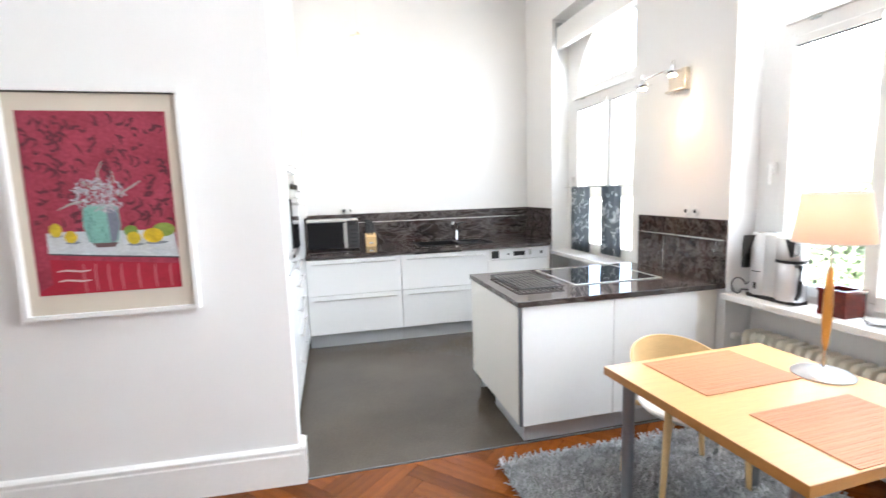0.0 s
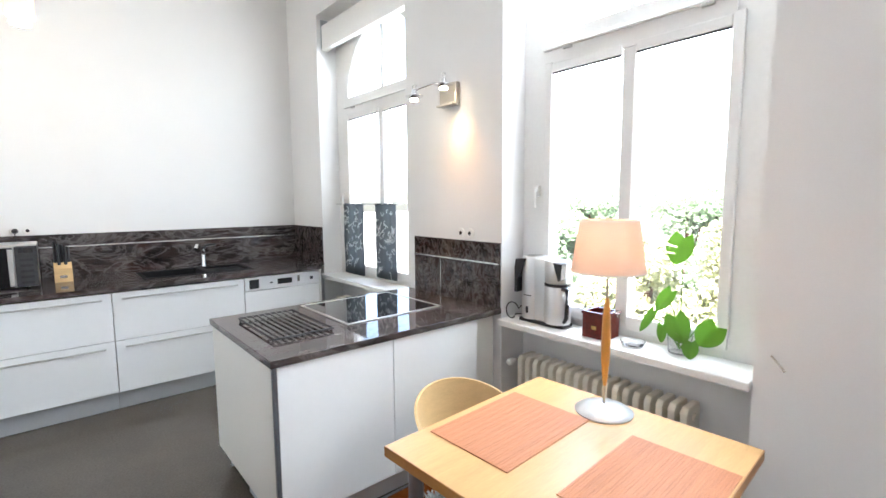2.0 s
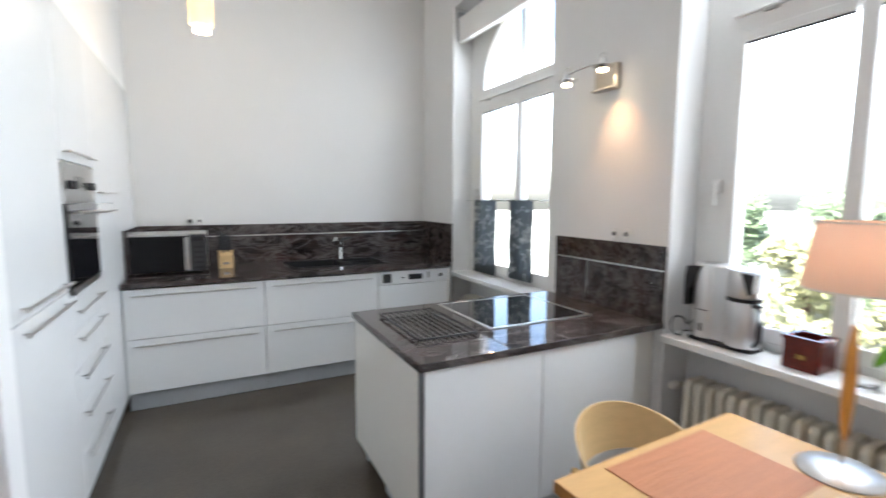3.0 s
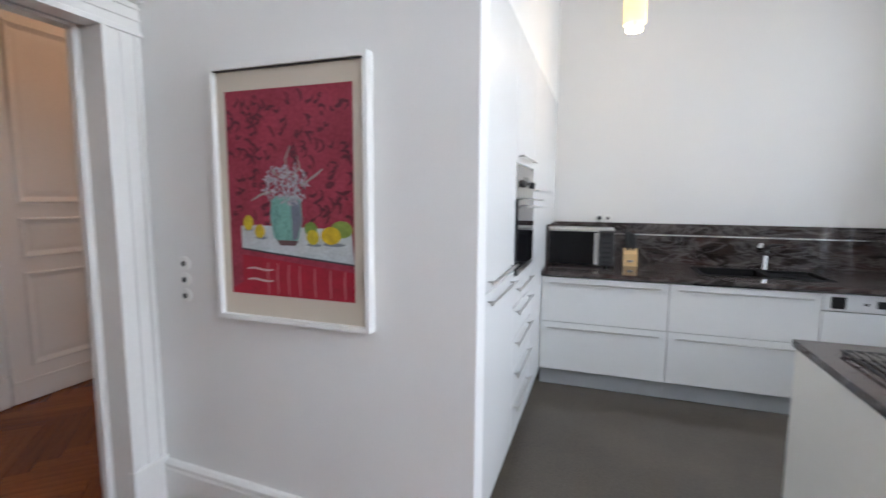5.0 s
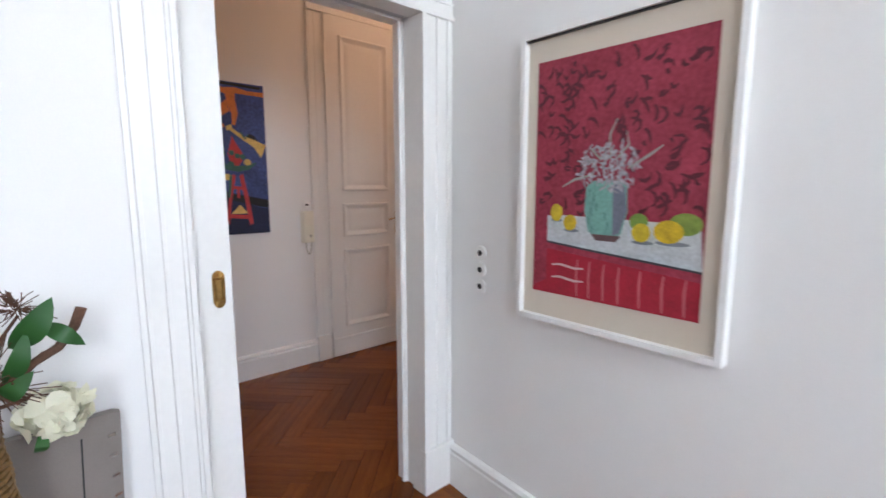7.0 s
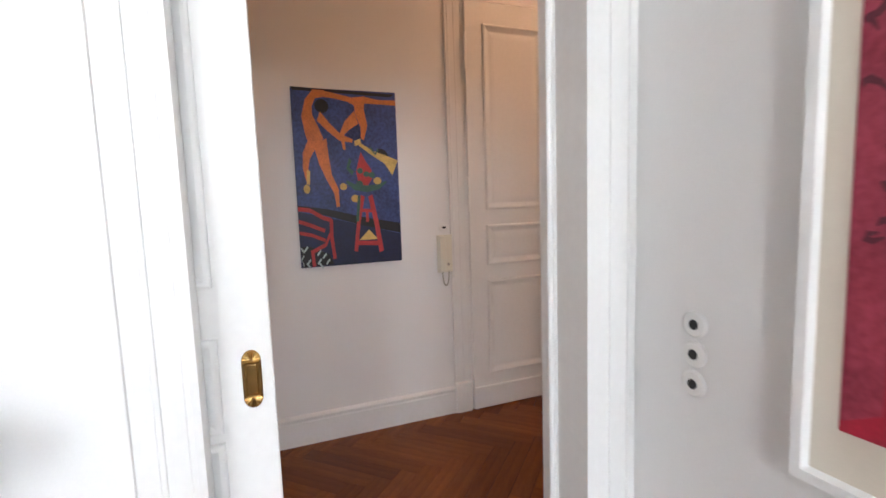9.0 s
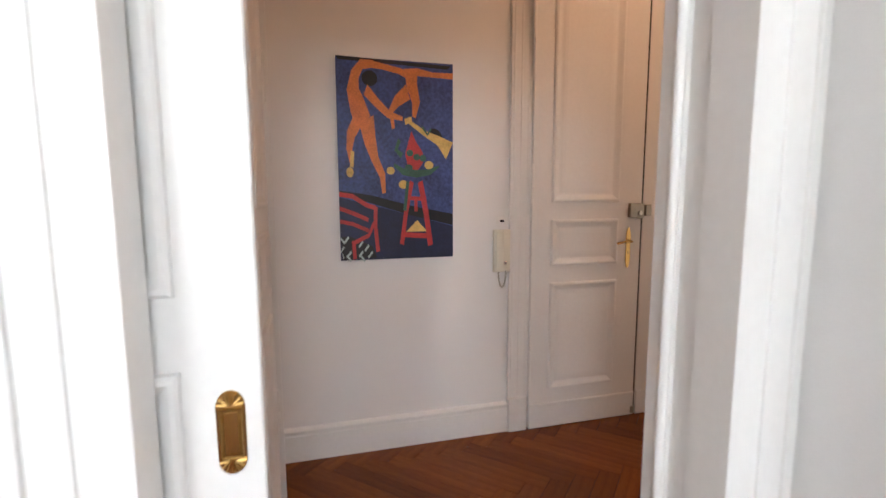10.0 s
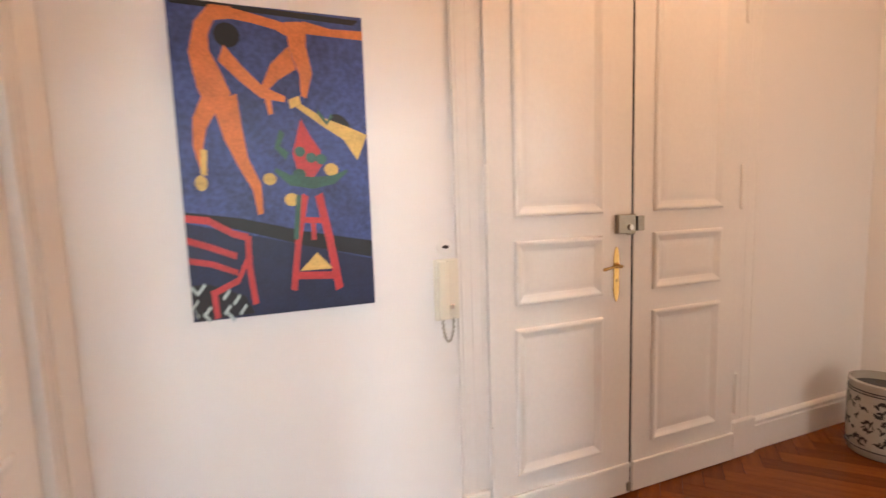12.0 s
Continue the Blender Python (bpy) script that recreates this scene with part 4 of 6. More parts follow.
for u in (-1, 1):
    for v in (-1, 1):
        x, y, _ = tb(u * (a - 0.075), v * (a - 0.075), 0)
        part("leg", lathe([(0.018, 0.0), (0.027, 0.006), (0.027, 0.71), (0.04, 0.712), (0.04, 0.727)], (x, y, 0.001), 18), M.legm, tab, smooth=True)
for u0, u1, v0, v1, lab in ((-0.28, 0.225, 0.06, 0.425, "terracotta bamboo placemat on the table"), (-0.26, 0.23, -0.455, -0.107, "terracotta bamboo placemat near the table edge")):
    pm = thing("placemat", tb(-0.015, (v0 + v1) / 2, 0.74), lab, "placemat", "placemats")
    sw = (v1 - v0) / 36
    for k in range(36):
        part("strip", slab([(u0, v0 + k * sw + 0.0003), (u1, v0 + k * sw + 0.0003), (u1, v0 + (k + 1) * sw - 0.0003), (u0, v0 + (k + 1) * sw - 0.0004)], tb, 0.7405, 0.744 + 0.0003 * (k % 3)), M.matwood, pm)

lm = thing("table_lamp", (2.075, 1.93, 0.752), "table lamp with wooden stem, metal foot and peach shade, lit", "lamp")
lc = (2.075, 1.93)
part("foot", lathe([(0.112, 0.001), (0.114, 0.006), (0.10, 0.016), (0.06, 0.028), (0.015, 0.036), (0.0, 0.037)], (*lc, 0.752), 40), mat("pearl_grey_metal", (0.55, 0.54, 0.53), 0.3, 0.6, bump=0.02), lm, "pearl grey domed foot", smooth=True)
part("rod", lathe([(0.005, 0.03), (0.005, 0.62)], (*lc, 0.752), 12), M.nickel, lm, smooth=True)
part("stem", lathe([(0.006, 0.11), (0.011, 0.14), (0.017, 0.22), (0.0185, 0.30), (0.015, 0.39), (0.009, 0.46), (0.006, 0.47)], (*lc, 0.752), 20), M.oakstem, lm, "turned honey wood stem", smooth=True)
sh = bmesh.new()
lathe([(0.142, 0.575), (0.112, 0.778), (0.1105, 0.778), (0.1405, 0.575), (0.142, 0.575)], (*lc, 0.752), 48, bm=sh)
part("shade", sh, M.shade, lm, "peach linen conical shade", smooth=True)
part("shade_rim", lathe([(0.1425, 0.575), (0.1428, 0.581), (0.1415, 0.581), (0.1412, 0.575), (0.1425, 0.575)], (*lc, 0.752), 48), M.seatw, lm)
part("shade_rim", lathe([(0.1127, 0.773), (0.1124, 0.779), (0.111, 0.779), (0.1113, 0.773), (0.1127, 0.773)], (*lc, 0.752), 48), M.seatw, lm)
part("bulb", lathe([(0.0, 0.0), (0.016, 0.004), (0.026, 0.03), (0.026, 0.05), (0.012, 0.07), (0.0, 0.072)], (*lc, 0.752 + 0.625), 16), M.bulb, lm, smooth=True)
lamp("table_lamp_light", "POINT", pose(2.075, 1.93, 1.44), 0.2, (1.0, 0.62, 0.36), radius=0.03)

ch = thing("chair", (1.795, 2.40, 0), "chair with bent pale wood back and white seat at the table", "chair")
cx, cy = 1.80, 2.39
bm = bmesh.new()
n, rows = 26, 7
grid = []
for k in range(n + 1):
    an = radians(-18 + 216 * k / n)
    s = math.sin(an)
    top = 0.60 + 0.14 * max(0.0, s) ** 0.7
    low = 0.56 - 0.02 * s
    col = []
    for j in range(rows + 1):
        f = j / rows
        z = low + (top - low) * f
        r = 0.235 + 0.03 * f
        col.append((cx + r * 1.06 * math.cos(an), cy + r * math.sin(an), z, an))
    grid.append(col)
inn = [[bm.verts.new((x - 0.012 * math.cos(q), y - 0.012 * math.sin(q), z)) for x, y, z, q in col] for col in grid]
out = [[bm.verts.new((x, y, z)) for x, y, z, q in col] for col in grid]
for k in range(n):
    for j in range(rows):
        bm.faces.new((inn[k][j], inn[k + 1][j], inn[k + 1][j + 1], inn[k][j + 1]))
        bm.faces.new((out[k][j], out[k][j + 1], out[k + 1][j + 1], out[k + 1][j]))
    bm.faces.new((inn[k][rows], inn[k + 1][rows], out[k + 1][rows], out[k][rows]))
    bm.faces.new((inn[k][0], out[k][0], out[k + 1][0], inn[k + 1][0]))
for k in (0, n):
    for j in range(rows):
        bm.faces.new((inn[k][j], inn[k][j + 1], out[k][j + 1], out[k][j]))
part("backrest", bm, M.birch, ch, "bent pale ash backrest", smooth=True)
part("seat", lathe([(0.0, 0.40), (0.15, 0.405), (0.215, 0.425), (0.235, 0.45), (0.228, 0.458), (0.19, 0.448), (0.0, 0.44)], (cx, cy, 0), 32), M.seatw, ch, "white moulded seat", smooth=True)
for ax, ay in ((-1, 1), (1, 1), (-1, -1), (1, -1)):
    part("leg", tube([(cx + ax * 0.262, cy + ay * 0.155, 0.002), (cx + ax * 0.235, cy + ay * 0.15, 0.42), (cx + ax * 0.226, cy + ay * 0.147, 0.565)], [0.013, 0.019, 0.016], 10), M.birch, ch, smooth=True)
    part("bracket", tube([(cx + ax * 0.23, cy + ay * 0.148, 0.425), (cx + ax * 0.14, cy + ay * 0.09, 0.42)], 0.014, 8), M.birch, ch)

# rug: a backing and a thick pile of yarn tufts
rug = thing("rug", (1.7, 1.85, 0), "grey shaggy long-pile rug under the table", "rug")
part("backing", box(0.93, 2.44, 0.75, 2.80, 0.001, 0.012, 0.003), M.rug, rug)
rng = random.Random(5)
vs, fs = [], []
while len(fs) < 26000:
    x, y = rng.uniform(0.925, 2.445), rng.uniform(0.745, 2.81)
    if len(fs) > 9000 and y < 1.7:
        continue
    le, an = rng.uniform(0.025, 0.055), rng.uniform(0, 6.283)
    dx, dy = math.cos(an) * le, math.sin(an) * le
    w = 0.0042
    px, py = -math.sin(an) * w, math.cos(an) * w
    i = len(vs)
    h = rng.uniform(0.014, 0.042)
    vs += [(x - px, y - py, 0.008), (x + px, y + py, 0.008), (x + dx + px, y + dy + py, h), (x + dx - px, y + dy - py, h)]
    fs.append((i, i + 1, i + 2, i + 3))
me = bpy.data.meshes.new("pile")
me.from_pydata([(a - 1.7, b - 1.85, c) for a, b, c in vs], [], fs)
me.materials.append(M.rug)
pile = new("pile", me)
pile.parent = rug
tagged(pile, kind="stuff")

# ---- radiators ----
def radiator(y0, y1, label, z0=0.11, z1=0.63):
    r = thing("radiator", (2.69, (y0 + y1) / 2, 0), label, "radiator", "ribbed radiators")
    n = round((y1 - y0) / 0.058)
    for k in range(n):
        yc = y0 + (k + 0.5) * (y1 - y0) / n
        bm = bmesh.new()
        pts = [(2.615, z0 + 0.02), (2.63, z0), (2.76, z0), (2.775, z0 + 0.02), (2.775, z1 - 0.03), (2.755, z1), (2.635, z1), (2.615, z1 - 0.03)]
        slab(pts, lambda u, v, d: (u, d, v), yc - 0.017, yc + 0.017, bm)
        bmesh.ops.bevel(bm, geom=list(bm.edges), offset=0.007, segments=2, affect="EDGES", profile=0.6)
        part("rib", bm, M.rad, r, smooth=True)
    part("top_pipe", tube([(2.695, y0, z1 - 0.06), (2.695, y1, z1 - 0.06)], 0.02, 12), M.rad, r, smooth=True)
    part("low_pipe", tube([(2.695, y0, z0 + 0.05), (2.695, y1, z0 + 0.05)], 0.02, 12), M.rad, r, smooth=True)
    for yy in (y0 + 0.1, y1 - 0.1):
        part("foot", box(2.66, 2.73, yy - 0.012, yy + 0.012, 0.001, z0 + 0.03, 0.003), M.rad, r)
    v = part("valve", tube([(2.695, y1, z1 - 0.06), (2.695, y1 + 0.045, z1 - 0.06), (2.66, y1 + 0.05, z1 - 0.06)], 0.012, 10), M.nickel, r, "metal radiator valve", smooth=True)
    part("valve_knob", lathe([(0.018, 0.0), (0.022, -0.01), (0.022, -0.05), (0.016, -0.06), (0.0, -0.061)], (2.66, y1 + 0.05, z1 - 0.06), 18, "x"), M.seatw, v, "white thermostat knob", smooth=True)
    return r


radiator(1.80, 2.85, "cream ribbed cast radiator below the dining window")
radiator(4.05, 5.30, "cream ribbed cast radiator below the kitchen window")

# ---- on the dining sill ----
cmk = thing("coffee_machine", (2.69, 2.68, SILL), "silver coffee machine with thermal jug and black handles", "coffee maker")
cz = SILL
part("base", slab([(2.635, 2.52), (2.73, 2.52), (2.765, 2.60), (2.765, 2.83), (2.62, 2.83), (2.615, 2.60)], lambda u, v, d: (u, v, d), cz + 0.001, cz + 0.022), M.black, cmk)
part("tank", lathe([(0.078, 0.022), (0.08, 0.03), (0.08, 0.393), (0.075, 0.405), (0.0, 0.407)], (2.69, 2.765, cz), 28), M.silver, cmk, "brushed silver water tank", smooth=True)
part("column", box(2.625, 2.755, 2.64, 2.74, cz + 0.02, cz + 0.405, 0.012, 3), M.silver, cmk, smooth=True)
part("brew_head", lathe([(0.07, 0.26), (0.078, 0.275), (0.078, 0.385), (0.07, 0.395), (0.0, 0.398)], (2.675, 2.585, cz), 28), M.silver, cmk, smooth=True)
jug = part("jug", lathe([(0.074, 0.022), (0.078, 0.03), (0.078, 0.24), (0.072, 0.25), (0.0, 0.251)], (2.675, 2.585, cz), 28), M.silver, cmk, "steel thermal jug", smooth=True)
part("jug_lid", lathe([(0.079, 0.246), (0.08, 0.262), (0.0, 0.2625)], (2.675, 2.585, cz), 24), M.black, jug)
part("jug_handle", tube([(2.635, 2.525, cz + 0.235), (2.61, 2.48, cz + 0.24), (2.60, 2.47, cz + 0.16), (2.605, 2.475, cz + 0.08), (2.625, 2.505, cz + 0.045)], [0.012, 0.013, 0.012, 0.012, 0.01], 10), M.black, jug, "black jug handle", smooth=True)
part("tank_handle", slab([(2.77, 0.396), (2.852, 0.388), (2.862, 0.34), (2.862, 0.18), (2.842, 0.18), (2.84, 0.27), (2.825, 0.29), (2.80, 0.345)], lambda u, v, d: (d, u, cz + v), 2.607, 2.69), M.black, cmk, "black tank grip")
part("head_wedge", slab([(2.505, 0.385), (2.565, 0.389), (2.53, 0.285), (2.512, 0.30)], lambda u, v, d: (d, u, cz + v), 2.594, 2.64), M.black, cmk)
part("switch", box(2.606, 2.612, 2.755, 2.77, cz + 0.06, cz + 0.1, 0.001), M.black, cmk)
part("level_line", tube([(2.612, 2.79, cz + 0.17), (2.608, 2.76, cz + 0.17), (2.614, 2.735, cz + 0.17)], 0.003, 6), M.black, cmk)
part("lid_ring", lathe([(0.05, 0.407), (0.05, 0.411), (0.0, 0.411)], (2.69, 2.765, cz), 24), M.alum, cmk)
whole("power_cable", tube([(2.69, 2.83, cz + 0.03)] + [(2.60 + 0.0015 * k, 2.888 - 0.045 * math.cos(radians(a_ - 180)), cz + 0.056 + 0.05 * math.sin(radians(a_))) for k, a_ in enumerate(range(200, 525, 18))] + [(2.67, 2.845, cz + 0.09)], 0.004, 8), M.black, "black power cable looped on the sill", "cable", smooth=True)
rb = thing("red_box", (2.68, 2.305, SILL), "dark red glossy cube planter on the sill", "planter")
part("shell", plate([2.61, 2.625, 2.735, 2.75], [2.235, 2.25, 2.36, 2.375], SILL + 0.001, SILL + 0.13, {(1, 1)}), M.redbox, rb)
part("rim", plate([2.605, 2.626, 2.734, 2.755], [2.23, 2.251, 2.359, 2.38], SILL + 0.1305, SILL + 0.145, {(1, 1)}), M.redbox, rb)
part("bottom", box(2.625, 2.735, 2.25, 2.36, SILL + 0.001, SILL + 0.06), M.redbox, rb)
part("badge", box(2.6085, 2.61, 2.29, 2.32, SILL + 0.05, SILL + 0.07), M.brass, rb)

pt = thing("monstera", (2.70, 1.88, SILL), "green monstera cuttings standing in a clear glass", "plant")
part("glass_vessel", lathe([(0.045, 0.001), (0.05, 0.006), (0.058, 0.11), (0.055, 0.11), (0.047, 0.012), (0.0, 0.01)], (2.71, 1.90, SILL), 24), M.glass, pt, "clear glass vessel", smooth=True)


def leaf_mesh(c, size, way, tilt, slits=0, long=1.0, curl=0.3):
    """A heart-shaped leaf, folded along its midrib; way: where its tip points in the window's plane."""
    bm = bmesh.new()
    ca, sa = math.cos(way), math.sin(way)

    def put(u, v):
        x = -curl * abs(v) * size - 0.25 * curl * u * u * size
        yy, zz = u * ca - v * sa, u * sa + v * ca
        return (c[0] + x + zz * size * math.sin(tilt), c[1] + yy * size, c[2] + zz * size * math.cos(tilt))
    rows_, cols = 16, 4
    for side in (-1, 1):
        g = []
        for i in range(rows_ + 1):
            f = i / rows_
            w = 0.80 / long * (math.sin(math.pi * min(1, 0.16 + 0.84 * f)) ** 0.75)
            line = []
            for k in range(cols + 1):
                h = k / cols
                u = -0.62 + 1.62 * f - (0.38 * (1 - f) ** 2) * h + 0.12 * h * f
                line.append(bm.verts.new(put(u, side * w * h)))
            g.append(line)
        for i in range(rows_):
            for k in range(cols):
                if slits and i in (6, 10) and k >= 1 and side > 0:
                    continue
                bm.faces.new((g[i][k], g[i + 1][k], g[i + 1][k + 1], g[i][k + 1]))
    bmesh.ops.remove_doubles(bm, verts=bm.verts, dist=1e-4)
    return bm


for c, size, way, tilt, sl_, lg in (((2.64, 1.885, 1.385), 0.074, radians(-80), 0.2, 1, 0.95), ((2.62, 1.735, 1.01), 0.08, radians(-55), -0.3, 0, 1.1), ((2.67, 1.89, 1.005), 0.075, radians(-115), 0.25, 0, 1.0), ((2.665, 1.83, 0.91), 0.046, radians(-95), 0.3, 0, 0.95), ((2.69, 1.965, 1.125), 0.068, radians(-60), 0.2, 0, 1.5), ((2.69, 2.045, 1.01), 0.075, radians(-62), 0.1, 0, 2.6), ((2.71, 1.985, 0.95), 0.05, radians(-95), 0.2, 0, 1.6)):
    lfm = leaf_mesh(c, size, way, tilt, sl_, lg)
    part("leaf", lfm, M.leaf, pt, smooth=True)
    part("stalk", tube([(2.71, 1.90, SILL + 0.02), (2.71 + (c[0] - 2.71) * 0.3, 1.90 + (c[1] - 1.90) * 0.5, SILL + 0.6 * (c[2] - SILL) + 0.05), (c[0] + 0.004, c[1], c[2] + 0.01)], 0.0028, 6), M.leaf, pt)
whole("glass_dish", lathe([(0.03, 0.001), (0.05, 0.006), (0.062, 0.03), (0.058, 0.03), (0.045, 0.012), (0.0, 0.01)], (2.64, 2.10, SILL), 24), M.glass, "small clear glass dish on the sill", "dish", smooth=True, at=(2.64, 2.10, SILL))

# ---- wall spotlight between the windows ----
sc = thing("wall_spotlight", (XW, 3.43, 2.37), "two-armed satin nickel wall spotlight, lit", "wall lamp")
part("plate", box(XW - 0.042, XW - 0.001, 3.328, 3.495, 2.25, 2.403, 0.006, 2), M.nickel, sc, "square satin nickel plate")
part("plate_lip", box(XW - 0.075, XW - 0.043, 3.33, 3.493, 2.247, 2.261, 0.004), M.nickel, sc)
part("arm", tube([(XW - 0.03, 3.40, 2.375), (XW - 0.10, 3.38, 2.39), (XW - 0.17, 3.41, 2.38), (XW - 0.225, 3.48, 2.355), (XW - 0.245, 3.515, 2.34)], 0.007, 10), M.chrome, sc, smooth=True)
for (x, y, z), tg in (((2.43, 3.325, 2.355), (2.565, 3.30, 1.75)), ((2.335, 3.515, 2.30), (1.9, 3.55, 0.9))):
    hd = part("spot_head", lathe([(0.012, 0.05), (0.016, 0.045), (0.02, 0.02), (0.034, 0.0), (0.036, -0.012), (0.03, -0.014)], (x, y, z), 20), M.chrome, sc, "chrome spot head", smooth=True)
    part("lens", lathe([(0.0, 0.0), (0.026, 0.0), (0.026, -0.012), (0.0, -0.014)], (x, y, z - 0.013), 18), M.led, hd, "lit lens")
    part("shade_disc", lathe([(0.03, 0.008), (0.06, 0.004), (0.06, 0.0065), (0.03, 0.0105), (0.03, 0.008)], (x, y, z), 28), M.chrome, hd, smooth=True)
    part("loop", tube([(x, y - 0.012, z + 0.045), (x, y - 0.02, z + 0.07), (x, y, z + 0.085), (x, y + 0.02, z + 0.07), (x, y + 0.012, z + 0.045)], 0.004, 8), M.chrome, hd, smooth=True)
    lamp("spotlight_beam", "SPOT", look((x, y, z - 0.032), tg), 1.9, (1.0, 0.52, 0.22), spot=(radians(78), 1.0), radius=0.02)

# ---- pendant over the kitchen floor ----
pd = thing("pendant_lamp", (0.375, 4.82, 2.70), "hanging cylinder lamp of pale frosted glass, lit", "lamp")
PD = (0.375, 4.82, 2.72)
part("glass_cylinder", lathe([(0.07, 0.0), (0.07, 0.25), (0.067, 0.25), (0.067, 0.0), (0.07, 0.0)], PD, 28), translucent("frosted_lamp_glass", (0.92, 0.84, 0.62), 0.55, 0.3), pd, "frosted glass cylinder", smooth=True)
part("cap", lathe([(0.071, 0.25), (0.071, 0.256), (0.03, 0.262), (0.022, 0.285), (0.006, 0.30)], PD, 24), M.nickel, pd, smooth=True)
part("cable", tube([(0.375, 4.82, 3.01), (0.375, 4.82, H - 0.03)], 0.002, 8), M.seatw, pd)
part("ceiling_rose", lathe([(0.05, -0.03), (0.05, 0.0)], (0.375, 4.82, H - 0.001), 20), M.nickel, pd, smooth=True)
part("lower_lens", lathe([(0.0, -0.045), (0.05, -0.045), (0.05, -0.03), (0.0, -0.028)], PD, 24), M.led, pd, "lit lower lens", smooth=True)
part("lens_post", lathe([(0.006, -0.03), (0.006, 0.09)], PD, 8), M.nickel, pd)
part("bulb", lathe([(0.0, 0.08), (0.02, 0.085), (0.03, 0.12), (0.03, 0.16), (0.014, 0.20), (0.012, 0.255)], PD, 18), M.bulb, pd, smooth=True)
lamp("pendant_light", "POINT", pose(0.375, 4.82, 2.61), 0.9, (1.0, 0.76, 0.5), radius=0.05)

# ---- kitchen window cloths ----
rod = whole("curtain_rod", tube([(2.742, N2[0] + 0.005, 1.583), (2.742, N2[1] - 0.005, 1.583)], 0.005, 8), M.steel, "thin steel rod across the kitchen window", "curtain rod", smooth=True)
for y0, y1, z0 in ((4.88, 5.275, 0.875), (4.33, 4.675, 0.895)):
    cu = thing("cafe_curtain", (2.74, (y0 + y1) / 2, z0), "charcoal cloth panel with pale scribbled pattern on the rod", "curtain", "cafe curtains")
    bm = bmesh.new()
    nu, nv = 24, 10
    vv = [[bm.verts.new((2.738 + 0.006 * math.sin(u * 0.9) + 0.003 * math.sin(v), y0 + (y1 - y0) * u / nu, z0 + (1.588 - z0) * v / nv)) for v in range(nv + 1)] for u in range(nu + 1)]
    for u in range(nu):
        for v in range(nv):
            bm.faces.new((vv[u][v], vv[u + 1][v], vv[u + 1][v + 1], vv[u][v + 1]))
    g = bmesh.ops.solidify(bm, geom=list(bm.faces), thickness=0.002)
    part("cloth", bm, M.curt, cu, smooth=True)
    rr = random.Random(int(y0 * 100))
    bm = bmesh.new()
    pale = lambda u, v, d: (2.7265 + d, u, v)
    for k in range(42):
        yy, zz = rr.uniform(y0 + 0.04, y1 - 0.04), rr.uniform(z0 + 0.05, 1.53)
        pts = [(yy, zz)]
        for q in range(5):
            pts.append((pts[-1][0] + rr.uniform(-0.03, 0.03), pts[-1][1] + rr.uniform(-0.03, 0.03)))
        pts = [(min(max(p[0], y0 + 0.02), y1 - 0.02), p[1]) for p in pts]
        stroke(pts, rr.uniform(0.005, 0.010), pale, 0.0, 0.001, bm)
    tagged(part("pattern", bm, plain("pale_print", (0.66, 0.68, 0.68)), cu, "pale scribbled print"), kind="stuff")
    for k in range(5):
        yy = y0 + (y1 - y0) * (k + 0.5) / 5
        part("loop", tube([(2.736, yy, 1.576), (2.734, yy, 1.588), (2.742, yy, 1.593), (2.75, yy, 1.588), (2.748, yy, 1.576)], 0.003, 6), M.curt, cu)
bl = thing("roller_blind", (2.68, 4.63, 3.2), "white rolled-up blind cassette at the head of the niche", "blind")
part("cassette", box(2.63, 2.70, N2[0] + 0.01, N2[1] - 0.01, 3.12, 3.36, 0.01, 3), M.trim, bl, smooth=True)
part("bracket", box(2.625, 2.705, N2[1] - 0.0095, N2[1] - 0.001, 3.14, 3.42, 0.002), M.plinth, bl)
part("bracket", box(2.625, 2.705, N2[0] + 0.001, N2[0] + 0.0095, 3.14, 3.42, 0.002), M.plinth, bl)
whole("wall_hook", tube([(XW - 0.001, 1.495, 0.98), (XW - 0.03, 1.47, 0.97), (XW - 0.035, 1.44, 0.935)], 0.004, 8), M.nickel, "small metal hook beside the window", "hook", smooth=True)

# ---- framed picture ----
fp = thing("framed_picture", (-0.978, YP, 1.57), "white framed still life with vase and lemons on red", "picture")
PY = 3.005   # the picture hangs a little off the slightly skewed wall
ona = lambda u, v, d: (u, PY - d, v)
FX0, FX1, FZ0, FZ1 = -1.368, -0.615, 1.037, 2.112
for nm, q in (("frame_rail", [(FX0, FZ0), (FX1, FZ0), (FX1, FZ0 + 0.02), (FX0, FZ0 + 0.02)]), ("frame_rail", [(FX0, FZ1 - 0.02), (FX1, FZ1 - 0.02), (FX1, FZ1), (FX0, FZ1)]),
              ("frame_stile", [(FX0, FZ0 + 0.02), (FX0 + 0.02, FZ0 + 0.02), (FX0 + 0.02, FZ1 - 0.02), (FX0, FZ1 - 0.02)]), ("frame_stile", [(FX1 - 0.02, FZ0 + 0.02), (FX1, FZ0 + 0.02), (FX1, FZ1 - 0.02), (FX1 - 0.02, FZ1 - 0.02)])):
    part(nm, slab(q, ona, -0.014, 0.04), M.frame, fp)
part("mount", slab([(FX0 + 0.02, FZ0 + 0.02), (FX1 - 0.02, FZ0 + 0.02), (FX1 - 0.02, FZ1 - 0.02), (FX0 + 0.02, FZ1 - 0.02)], ona, -0.012, 0.014), M.art_mat, fp, "beige paper mount")
